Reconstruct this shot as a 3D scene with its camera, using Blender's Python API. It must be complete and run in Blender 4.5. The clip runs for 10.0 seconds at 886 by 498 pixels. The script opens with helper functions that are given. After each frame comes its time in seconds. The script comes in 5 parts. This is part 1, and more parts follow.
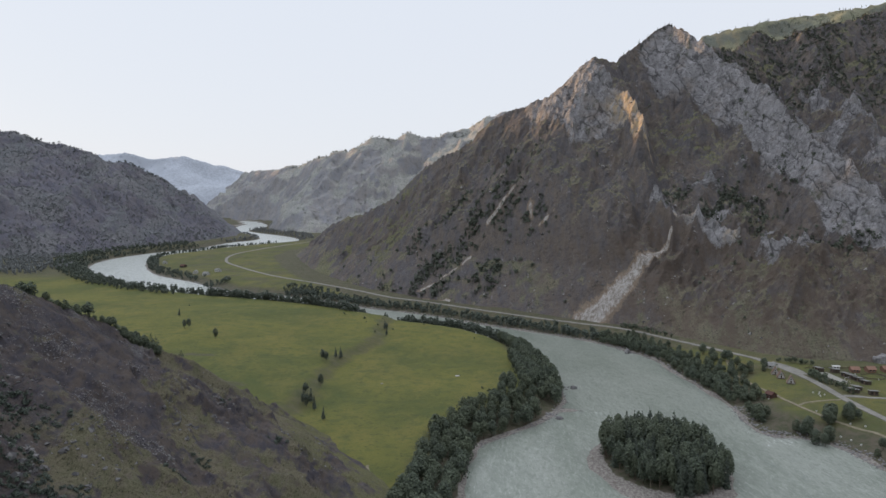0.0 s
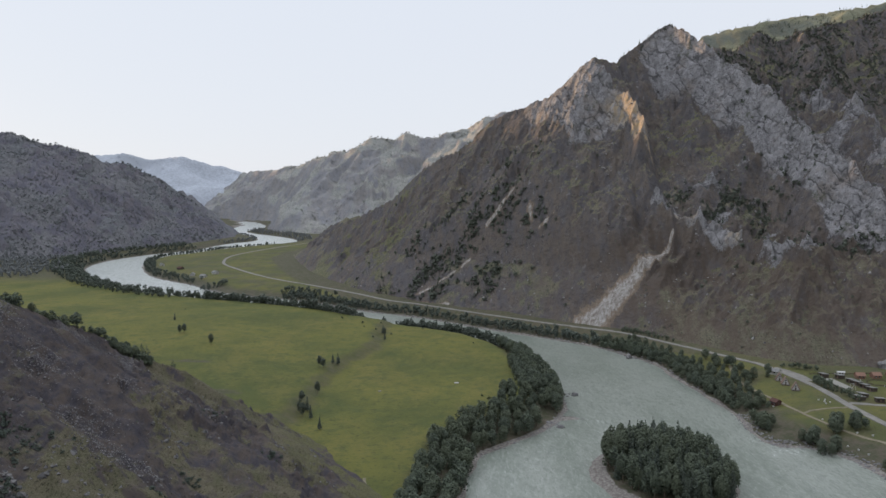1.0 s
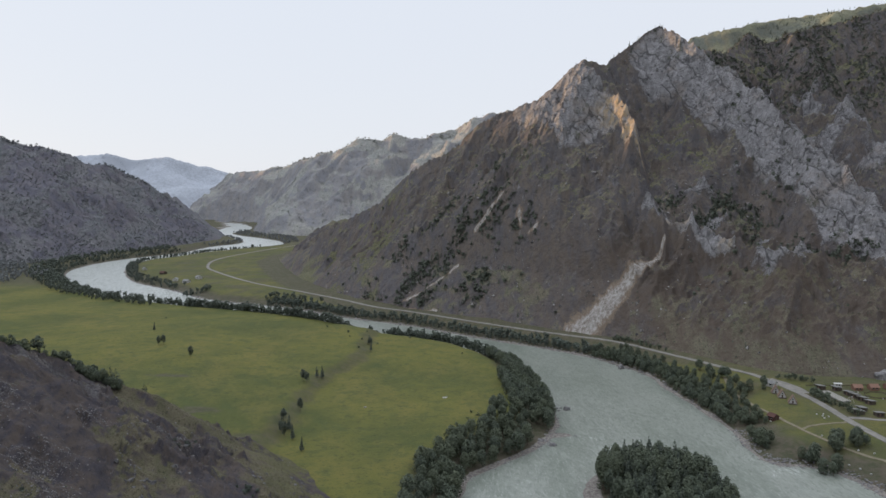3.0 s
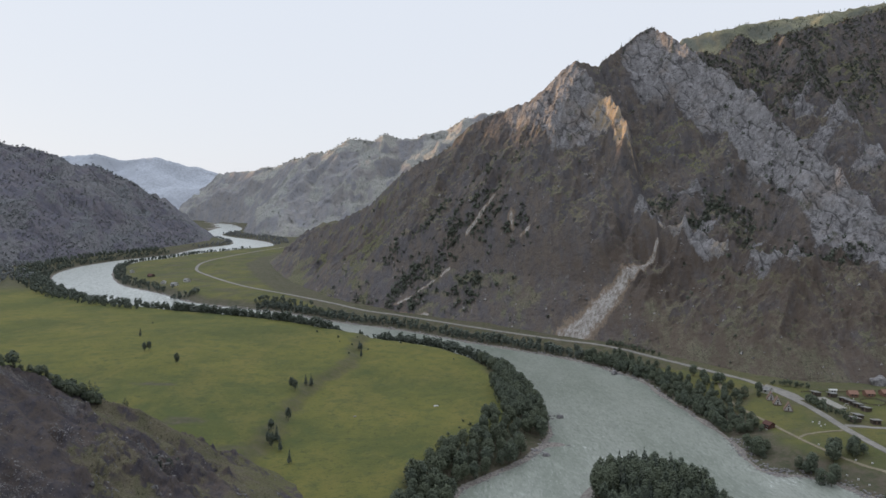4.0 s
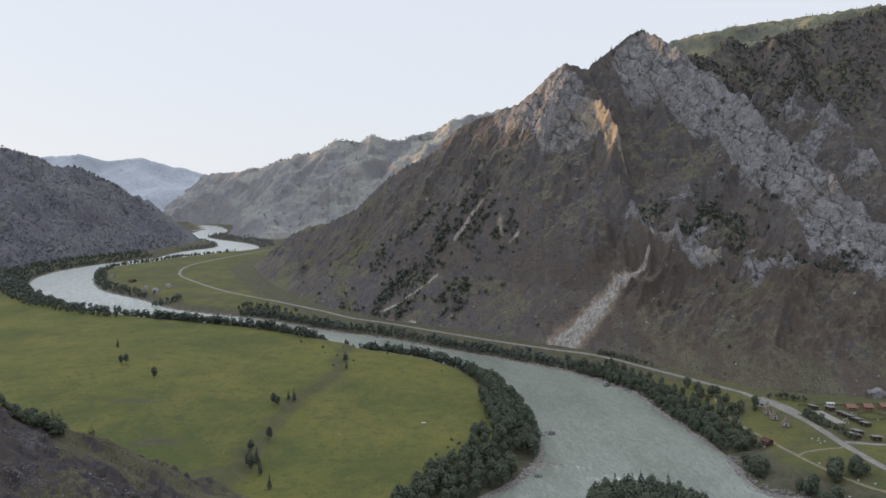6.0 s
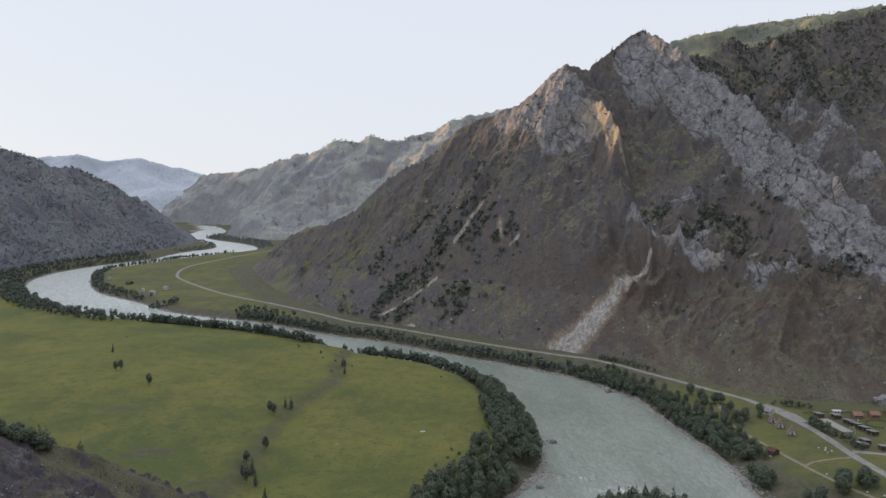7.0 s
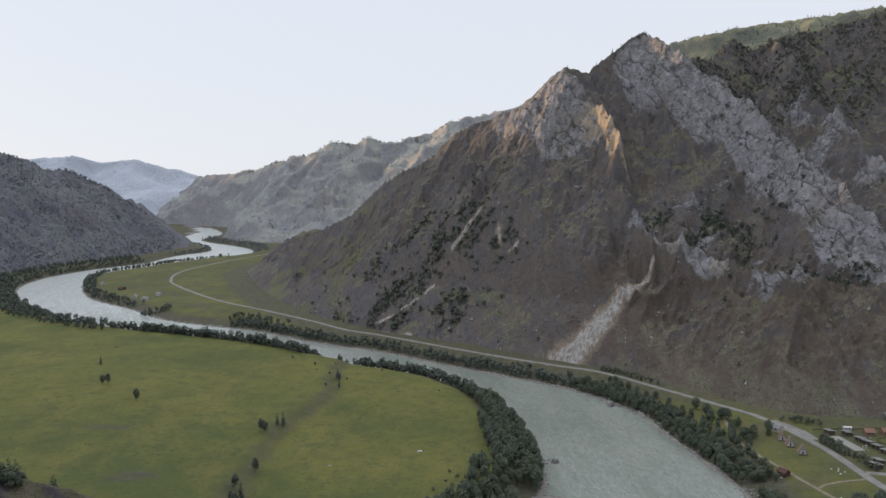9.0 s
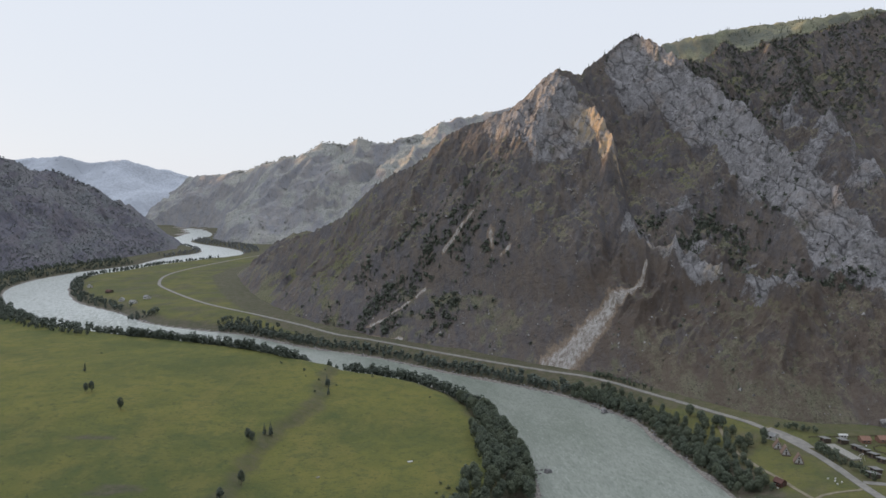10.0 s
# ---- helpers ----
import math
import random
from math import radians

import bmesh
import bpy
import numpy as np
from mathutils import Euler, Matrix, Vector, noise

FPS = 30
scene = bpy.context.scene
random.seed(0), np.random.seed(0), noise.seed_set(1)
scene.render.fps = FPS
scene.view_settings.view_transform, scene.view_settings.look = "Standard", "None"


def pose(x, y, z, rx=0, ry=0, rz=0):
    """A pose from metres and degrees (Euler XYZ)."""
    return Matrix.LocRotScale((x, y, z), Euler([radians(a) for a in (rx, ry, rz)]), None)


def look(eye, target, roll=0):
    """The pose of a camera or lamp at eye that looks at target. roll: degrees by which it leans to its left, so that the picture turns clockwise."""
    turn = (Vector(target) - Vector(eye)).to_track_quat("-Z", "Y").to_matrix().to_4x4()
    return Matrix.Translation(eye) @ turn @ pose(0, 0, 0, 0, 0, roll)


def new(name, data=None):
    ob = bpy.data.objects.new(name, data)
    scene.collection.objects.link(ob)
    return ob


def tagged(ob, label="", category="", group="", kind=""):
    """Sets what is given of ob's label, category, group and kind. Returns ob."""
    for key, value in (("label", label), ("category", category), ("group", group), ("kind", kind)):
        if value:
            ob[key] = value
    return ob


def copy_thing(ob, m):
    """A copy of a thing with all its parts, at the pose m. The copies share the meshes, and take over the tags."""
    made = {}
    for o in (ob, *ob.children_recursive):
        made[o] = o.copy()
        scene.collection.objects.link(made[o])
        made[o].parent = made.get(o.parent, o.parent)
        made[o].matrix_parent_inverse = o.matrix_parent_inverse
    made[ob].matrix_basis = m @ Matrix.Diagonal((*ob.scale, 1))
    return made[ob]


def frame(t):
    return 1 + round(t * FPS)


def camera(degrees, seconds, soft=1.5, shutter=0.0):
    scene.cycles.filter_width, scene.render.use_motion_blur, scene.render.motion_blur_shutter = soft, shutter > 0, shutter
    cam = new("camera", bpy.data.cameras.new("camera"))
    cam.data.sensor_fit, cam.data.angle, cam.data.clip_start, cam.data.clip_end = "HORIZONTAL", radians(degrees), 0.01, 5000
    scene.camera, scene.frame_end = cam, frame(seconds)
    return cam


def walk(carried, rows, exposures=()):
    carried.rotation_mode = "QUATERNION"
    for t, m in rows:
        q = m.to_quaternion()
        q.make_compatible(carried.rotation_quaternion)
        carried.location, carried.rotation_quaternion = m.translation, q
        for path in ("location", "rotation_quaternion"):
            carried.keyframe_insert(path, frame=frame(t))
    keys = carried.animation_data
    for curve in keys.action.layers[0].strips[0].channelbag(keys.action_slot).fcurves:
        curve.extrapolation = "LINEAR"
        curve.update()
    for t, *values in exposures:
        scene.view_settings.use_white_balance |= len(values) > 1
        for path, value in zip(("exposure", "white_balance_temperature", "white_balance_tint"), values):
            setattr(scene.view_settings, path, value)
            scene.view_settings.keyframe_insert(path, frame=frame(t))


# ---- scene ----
cam = camera(62.8, 10.0)
METRES, EYE, TILT, LEAN, TURN = 100.0, 152.0, -4.5, 0.0, 0.0
ROWS = [
    (0.0, 0.0, 0.0, 0.0, 0.0, -0.0, 0.0),
    (0.5, 0.0007, 0.0431, 0.0177, -0.03, -0.02, 0.03),
    (1.0, 0.0016, 0.0925, 0.038, -0.08, -0.02, 0.06),
    (1.5, 0.0019, 0.1358, 0.0561, -0.12, -0.02, 0.08),
    (2.0, 0.0034, 0.1853, 0.0768, -0.33, -0.04, 0.09),
    (2.5, 0.0049, 0.228, 0.0949, -0.66, -0.04, 0.12),
    (4.0, 0.0088, 0.3666, 0.155, -1.71, -0.05, 0.21),
    (4.5, 0.0102, 0.4122, 0.1742, -2.02, -0.03, 0.23),
    (5.0, 0.0121, 0.4584, 0.1938, -2.33, -0.05, 0.25),
    (5.5, 0.0139, 0.5047, 0.2119, -2.57, -0.04, 0.26),
    (7.0, 0.0168, 0.6436, 0.2699, -2.74, -0.07, 0.26),
    (7.5, 0.0193, 0.6893, 0.2886, -2.79, -0.06, 0.26),
    (8.0, 0.0214, 0.7353, 0.3089, -2.84, -0.05, 0.27),
    (8.5, 0.0238, 0.7819, 0.3272, -2.88, -0.02, 0.27),
    (9.0, 0.0252, 0.8281, 0.3469, -2.94, -0.03, 0.28),
    (9.5, 0.0301, 0.8733, 0.3665, -3.05, -0.03, 0.28),
    (10.0, 0.0356, 0.9216, 0.3854, -3.6, -0.02, 0.3),
]
walk(cam, [(t, pose(0, 0, EYE, TILT, LEAN, TURN) @ pose(METRES * x, METRES * y, METRES * z, 90 + pitch, roll, yaw)) for t, x, y, z, yaw, pitch, roll in ROWS])

# ---- light ----
SUN_AZ, SUN_EL = -60.0, 8.0          # degrees left of north (y), degrees above the horizon
world = bpy.data.worlds.new("sky")
scene.world = world
world.use_nodes = True
wn = world.node_tree
wn.nodes.clear()


wnode = wn.nodes.new
sky_tex = wnode("ShaderNodeTexSky")
sky_tex.sky_type, sky_tex.sun_disc = "NISHITA", False
sky_tex.sun_elevation, sky_tex.sun_rotation = radians(SUN_EL), radians(SUN_AZ)
sky_tex.altitude, sky_tex.air_density, sky_tex.dust_density, sky_tex.ozone_density = 600.0, 1.0, 1.5, 1.0
sky_coord = wnode("ShaderNodeTexCoord")
sky_sep = wnode("ShaderNodeSeparateXYZ")
sky_ramp = wnode("ShaderNodeValToRGB")       # thin bright evening overcast, warmer and whiter at the horizon
sky_ramp.color_ramp.elements[0].position, sky_ramp.color_ramp.elements[0].color = 0.0, (0.755, 0.785, 0.850, 1)
sky_ramp.color_ramp.elements[1].position, sky_ramp.color_ramp.elements[1].color = 0.30, (0.73, 0.78, 0.872, 1)
zenith = sky_ramp.color_ramp.elements.new(0.85)
zenith.color = (1.45, 1.55, 1.72, 1)
sky_add = wnode("ShaderNodeMix")
sky_add.data_type, sky_add.blend_type = "RGBA", "ADD"
sky_add.inputs[0].default_value = 1.0
sky_nish = wnode("ShaderNodeMix")
sky_nish.data_type, sky_nish.blend_type = "RGBA", "MULTIPLY"
sky_nish.inputs[0].default_value = 1.0
sky_nish.inputs[7].default_value = (0.009, 0.009, 0.009, 1)
# evening: the sky dims smoothly towards the side away from the sun
sky_dot = wnode("ShaderNodeVectorMath")
sky_dot.operation = "DOT_PRODUCT"
sky_dot.inputs[1].default_value = (math.sin(radians(-30)), math.cos(radians(-30)), 0.0)
sky_fade = wnode("ShaderNodeMapRange")
sky_fade.interpolation_type = "SMOOTHSTEP"
for slot, value in ((1, -0.9), (2, 0.45), (3, 0.5), (4, 1.0)):
    sky_fade.inputs[slot].default_value = value
sky_dim = wnode("ShaderNodeMix")
sky_dim.data_type, sky_dim.blend_type = "RGBA", "MULTIPLY"
sky_dim.inputs[0].default_value = 1.0
sky_bg = wnode("ShaderNodeBackground")
sky_bg.inputs[1].default_value = 1.0
sky_out = wnode("ShaderNodeOutputWorld")
wl = wn.links.new
wl(sky_coord.outputs["Generated"], sky_sep.inputs[0])
wl(sky_sep.outputs[2], sky_ramp.inputs[0])
wl(sky_tex.outputs[0], sky_nish.inputs[6])
wl(sky_ramp.outputs[0], sky_add.inputs[6])
wl(sky_nish.outputs[2], sky_add.inputs[7])
wl(sky_coord.outputs["Generated"], sky_dot.inputs[0])
wl(sky_dot.outputs["Value"], sky_fade.inputs[0])
wl(sky_add.outputs[2], sky_dim.inputs[6])
wl(sky_fade.outputs[0], sky_dim.inputs[7])
wl(sky_dim.outputs[2], sky_bg.inputs[0])
wl(sky_bg.outputs[0], sky_out.inputs[0])

sun_data = bpy.data.lights.new("sun", "SUN")
sun_data.energy, sun_data.angle, sun_data.color = 5.0, radians(0.6), (1.0, 0.62, 0.30)
sun = new("sun", sun_data)
sun_dir = Vector((math.sin(radians(SUN_AZ)) * math.cos(radians(SUN_EL)), math.cos(radians(SUN_AZ)) * math.cos(radians(SUN_EL)), math.sin(radians(SUN_EL))))
sun.matrix_world = look(sun_dir * 900 + Vector((0, 900, 0)), (0, 900, 0))


# ---- noise and lines ----
def perlin(x, y, seed):
    xi, yi = np.floor(x).astype(np.int64), np.floor(y).astype(np.int64)
    fx, fy = x - xi, y - yi

    def corner(i, j):
        h = ((xi + i) * 374761393 + (yi + j) * 668265263 + seed * 1442695041) & 0xFFFFFFFF
        h = ((h ^ (h >> 13)) * 1274126177) & 0xFFFFFFFF
        a = (h ^ (h >> 16)).astype(np.float64) * (2 * np.pi / 4294967296.0)
        return np.cos(a) * (fx - i) + np.sin(a) * (fy - j)

    u, v = fx * fx * fx * (fx * (fx * 6 - 15) + 10), fy * fy * fy * (fy * (fy * 6 - 15) + 10)
    top = corner(0, 0) * (1 - u) + corner(1, 0) * u
    low = corner(0, 1) * (1 - u) + corner(1, 1) * u
    return (top * (1 - v) + low * v) * 1.5


def fbm(x, y, size, octaves, seed, gain=0.5):
    total, amp = 0.0, 1.0
    for k in range(octaves):
        total = total + amp * perlin(x / size + 17.3 * k, y / size - 9.1 * k, seed + k)
        size, amp = size * 0.5, amp * gain
    return total


def ridged(x, y, size, octaves, seed, gain=0.5):
    total, amp = 0.0, 1.0
    for k in range(octaves):
        total = total + amp * (1 - 2 * np.abs(perlin(x / size + 5.7 * k, y / size + 3.3 * k, seed + k)))
        size, amp = size * 0.5, amp * gain
    return total


def step(a, b, v):
    s = np.clip((v - a) / (b - a), 0, 1)
    return s * s * (3 - 2 * s)


def smooth_line(pts, n=5):
    """A rounded line through the given points."""
    p = np.array(pts, float)
    q = np.vstack([2 * p[0] - p[1], p, 2 * p[-1] - p[-2]])
    res = []
    for i in range(1, len(q) - 2):
        for k in range(n):
            s = k / n
            res.append(0.5 * (2 * q[i] + (q[i + 1] - q[i - 1]) * s + (2 * q[i - 1] - 5 * q[i] + 4 * q[i + 1] - q[i + 2]) * s * s
                              + (3 * q[i] - q[i - 1] - 3 * q[i + 1] + q[i + 2]) * s ** 3))
    res.append(q[-2])
    return np.array(res)


def line_dist(x, y, line):
    """Distance to a line, and the line's own third value (height) at the nearest place."""
    best, val = np.full(np.shape(x), 1e9), np.zeros(np.shape(x))
    for a, b in zip(line[:-1], line[1:]):
        ex, ey = b[0] - a[0], b[1] - a[1]
        s = np.clip(((x - a[0]) * ex + (y - a[1]) * ey) / max(ex * ex + ey * ey, 1e-9), 0, 1)
        d = np.hypot(x - a[0] - s * ex, y - a[1] - s * ey)
        near = d < best
        best = np.where(near, d, best)
        if len(a) > 2:
            val = np.where(near, a[2] + s * (b[2] - a[2]), val)
    return best, val


def inside(x, y, poly):
    res = np.zeros(np.shape(x), bool)
    for a, b in zip(poly, np.roll(poly, -1, axis=0)):
        cross = (a[1] > y) != (b[1] > y)
        res ^= cross & (x < (b[0] - a[0]) * (y - a[1]) / (b[1] - a[1] if b[1] != a[1] else 1e-9) + a[0])
    return res


def tent(x, y, crest, slope, cap, reach):
    """Hillsides that fall from a crest line: steep below the crest by cap metres, then at the even slope."""
    best = np.full(np.shape(x), -1e4)
    crest = np.array(crest, float)
    for a, b in zip(crest[:-1], crest[1:]):
        ex, ey = b[0] - a[0], b[1] - a[1]
        s = np.clip(((x - a[0]) * ex + (y - a[1]) * ey) / (ex * ex + ey * ey), 0, 1)
        d = np.hypot(x - a[0] - s * ex, y - a[1] - s * ey)
        best = np.maximum(best, a[2] + s * (b[2] - a[2]) - slope * d - cap * (1 - np.exp(-d / reach)))
    return best


# ---- the lie of the land (metres; the river is at 0) ----
LEFT_BANK = [(30, -300), (5, 100), (2, 300), (10, 350), (20, 415), (33, 436), (66, 469), (90, 516), (93, 549), (92, 611), (79, 689), (50, 745), (15, 785),
             (-60, 832), (-135, 890), (-230, 950), (-325, 1003), (-440, 1083), (-570, 1225), (-700, 1425), (-748, 1600), (-730, 1760), (-690, 1860), (-650, 1960),
             (-640, 2150), (-590, 2300), (-620, 2430), (-700, 2560), (-820, 2690), (-900, 2830), (-905, 2960), (-890, 3110), (-920, 3320), (-980, 3520), (-1060, 3720), (-1200, 3900)]
RIGHT_BANK = [(300, -300), (270, 200), (245, 360), (241, 385), (237, 415), (224, 434), (199, 447), (203, 505), (199, 549), (192, 611), (189, 654), (152, 724),
              (101, 774), (55, 813), (-24, 889), (-107, 946), (-188, 1021), (-234, 1049), (-334, 1110), (-423, 1215), (-540, 1342), (-641, 1558),
              (-668, 1700), (-630, 1805), (-585, 1951), (-500, 2100), (-450, 2240), (-490, 2390), (-580, 2540), (-690, 2690), (-760, 2830), (-770, 2960), (-765, 3110), (-800, 3300), (-865, 3490), (-940, 3690), (-1080, 3870)]
bank_l, bank_r = smooth_line(LEFT_BANK, 3), smooth_line(RIGHT_BANK, 3)
river_poly = np.vstack([bank_l, bank_r[::-1]])
ROAD = [(300, 0), (288, 250), (280, 448), (279, 492), (281, 549), (272, 609), (256, 641), (227, 691), (188, 754), (146, 787), (77, 846), (-25, 943),
        (-73, 983), (-117, 1040), (-200, 1137), (-297, 1245), (-398, 1398), (-454, 1513), (-480, 1680), (-440, 1900), (-380, 2100), (-300, 2350)]
road_line = smooth_line(ROAD, 4)
SCARP = [(-40, 860), (-60, 790), (-62, 712), (-66, 655), (-86, 592), (-92, 540), (-92, 500), (-100, 440), (-105, 380)]
scarp_line = smooth_line(SCARP, 4)
FOOT = [(-340, 1640), (-318, 1560), (-225, 1285), (-128, 1090), (-60, 1000), (20, 925), (85, 868), (150, 804), (194, 767), (233, 705), (264, 655), (290, 622), (315, 606),
        (365, 592), (430, 540), (500, 400), (540, 150)]
foot_poly = np.vstack([smooth_line(FOOT, 3), [(2000, 150), (2000, 3000), (-200, 3000)]])


shore_memo = {}


def shores(x, y):
    """Metres to the left shore, to the right shore, and to the nearer one (negative in the river)."""
    key = (np.shape(x), float(np.sum(x)), float(np.sum(y)))
    if key not in shore_memo:
        shore_memo.clear()
        a, b = line_dist(x, y, bank_l)[0], line_dist(x, y, bank_r)[0]
        d = np.minimum(a, b)
        shore_memo[key] = a, b, np.where(inside(x, y, river_poly), -d, d)
    return shore_memo[key]


def river_dist(x, y):
    return shores(x, y)[2]


def island_height(x, y):
    """The wooded islet with its gravel rim."""
    u, v = (x - 118) / 42, (y - 388) / 52
    r = np.hypot(u + 0.08 * v, v) + 0.10 * fbm(x, y, 30, 3, 71)
    return 2.6 - 4.2 * step(0.55, 1.15, r) - 1.2 * step(1.15, 1.6, r)


def ground_height(x, y):
    x, y = np.asarray(x, float), np.asarray(y, float)
    d = river_dist(x, y) + 2.0 * fbm(x, y, 26, 3, 5)
    left = shores(x, y)[0] < shores(x, y)[1]
    # the meadow's two terraces, rising to the left
    ds = line_dist(x, y, scarp_line)[0]
    west = x < np.interp(y, [380, 440, 500, 592, 655, 790, 860], [-105, -100, -92, -86, -66, -60, -40])
    upper = step(-9, 9, np.where(west, ds, -ds) + 3 * fbm(x, y, 40, 2, 9))
    meadow = 11.5 + 4.5 * upper + np.clip((-95 - x) * 0.05, 0, 7) * upper * (1 - step(650, 950, y)) - 5 * step(850, 1200, y) + 0.9 * fbm(x, y, 110, 4, 3)
    flat = 6.0 + 1.0 * fbm(x, y, 70, 3, 4) + 3.0 * step(15, 70, d)
    shelf = np.where(left, meadow, flat)
    land = 1.6 * step(0, 7, d) + (shelf - 1.6) * step(6, 34, d)
    bed = np.maximum(-3.5, d * 0.25)
    h = np.where(d < 0, bed, land)
    h = np.maximum(h, np.where(d < 3, island_height(x, y), -9))
    h = np.maximum(h, 1.3 - 1.6 * np.hypot((x - 83 - 0.3 * (y - 496)) / 14, (y - 496) / 6) + 0.2 * fbm(x, y, 5, 2, 13))      # the gravel spit
    dr = line_dist(x, y, road_line)[0]
    h = h + (8.6 - h) * (1 - step(5, 13, dr)) * np.where(left, 0, 1)
    return h + 0.25 * fbm(x, y, 9, 2, 6) * step(2, 20, d)


MAIN_CREST = [(-325, 1570, 8), (-253, 1450, 56), (-175, 1370, 99), (-85, 1300, 143), (-23, 1250, 202), (34, 1210, 228), (79, 1180, 268), (115, 1170, 285),
              (158, 1150, 296), (188, 1120, 319), (203, 1105, 334), (223, 1090, 350), (256, 1098, 345), (296, 1130, 376), (350, 1148, 412), (372, 1160, 402),
              (420, 1200, 390), (504, 1280, 396), (566, 1330, 440), (605, 1340, 424), (648, 1350, 446), (769, 1380, 474), (855, 1400, 501), (1200, 1450, 600)]
LIMESTONE_RIB = [(349, 1148, 410), (376, 1090, 375), (397, 1050, 348), (418, 1004, 309), (431, 965, 279), (434, 925, 245), (442, 885, 217), (450, 850, 201), (460, 800, 170), (466, 765, 148), (478, 725, 120)]
SCAR_SPUR = [(222, 1083, 348), (252, 1030, 292), (262, 960, 215), (256, 885, 154), (269, 861, 136), (310, 800, 110), (345, 740, 95), (355, 697, 84), (352, 640, 30)]
EAST_SPUR = [(648, 1350, 446), (600, 1150, 330), (560, 950, 230), (530, 780, 160), (480, 640, 60)]
WEST_RIB = [(158, 1150, 296), (145, 1070, 185), (129, 1010, 124), (105, 930, 45)]
NOSE_RIB = [(34, 1210, 228), (-20, 1120, 120), (-60, 1040, 50)]
LIT_FIN = [(243, 1016, 296), (250, 1000, 285), (255, 978, 264), (257, 953, 236), (261, 944, 216)]


# pale limestone: cliffs under the two summits and the long rib down to the east
WEST_CLIFF = np.array([(128, 1160), (180, 1132), (222, 1096), (240, 1056), (252, 1024), (272, 988), (262, 964), (236, 990), (212, 992), (172, 984), (158, 1021)], float)
EAST_BAND = np.array([(297, 1119), (324, 1136), (352, 1148), (380, 1095), (402, 1052), (424, 1004), (437, 965), (442, 925), (450, 885), (458, 850), (468, 800), (478, 765), (486, 725),
                      (462, 690), (428, 690), (437, 728), (430, 754), (420, 792), (417, 837), (408, 864), (402, 908), (396, 936), (390, 966), (368, 988), (362, 1032), (350, 1057), (328, 1063), (308, 1095)], float)
EAST_SCRUB = np.array([(420, 1010), (520, 1200), (573, 1228), (590, 1110), (610, 1034), (640, 960), (540, 820), (500, 800), (465, 818), (445, 890), (436, 960)], float)
BOWL_CRAG = np.array([(306, 900), (345, 925), (385, 912), (398, 870), (372, 838), (334, 828), (318, 860)], float)
SHELF_CRAG = np.array([(328, 752), (383, 800), (408, 758), (348, 722)], float)
SCAR = [(257, 888), (268, 866), (278, 848), (290, 826), (300, 810), (315, 783)]
SCREE = [(262, 832), (242, 825), (220, 813), (197, 806), (174, 802), (158, 800)]
CHUTE = [(97, 985), (77, 986), (60, 986)]
CHUTE_MID = [(114, 956), (115, 946)]
CHUTE_EAST = [(141, 926), (123, 930)]
CHUTE_LOW = [(37, 974), (12, 976), (-15, 982), (-38, 990)]
ROAD_CUT = [(8, 942), (-12, 955), (-32, 972)]


def within(x, y, poly):
    """Metres inside the outline; negative outside."""
    return line_dist(x, y, np.vstack([poly, poly[:1]]))[0] * np.where(inside(x, y, poly), 1, -1)


def main_rock(x, y, z):
    m = 0.5 + within(x, y, WEST_CLIFF) / 36
    m = np.maximum(m, 0.55 + within(x, y, EAST_BAND) / 22)
    patchy = fbm(x, y, 55, 4, 93)
    m = np.maximum(m, np.minimum(0.42, 0.3 + within(x, y, EAST_SCRUB) / 90) + 0.55 * patchy)
    m = np.maximum(m, np.minimum(0.30, 0.2 + within(x, y, BOWL_CRAG) / 90) + 0.45 * fbm(x, y, 26, 3, 94))
    m = np.maximum(m, np.minimum(0.62, 0.5 + within(x, y, SHELF_CRAG) / 40))
    m = np.maximum(m, 1.05 - line_dist(x, y, SCAR)[0] / 12)
    m = np.maximum(m, 0.85 - line_dist(x, y, LIT_FIN)[0] / 22)
    return np.clip(m, 0, 0.8) + 0.26 * fbm(x, y, 38, 4, 91)


def main_scree(x, y, z):
    m = 0.0
    for line, w0, w1 in ((SCREE, 1.4, 21), (CHUTE, 1.6, 3.0), (CHUTE_MID, 3.5, 4), (CHUTE_EAST, 1.5, 2), (CHUTE_LOW, 1.4, 2.4), (ROAD_CUT, 2.4, 3)):
        d = line_dist(x, y, line)[0] + 2 * fbm(x, y, 12, 3, 92)
        wid = w0 + (w1 - w0) * np.clip((line[0][0] - x) / (line[0][0] - line[-1][0]), 0, 1)
        m = np.maximum(m, 1 - 0.5 * d / wid)
    return np.clip(m, 0, 1)


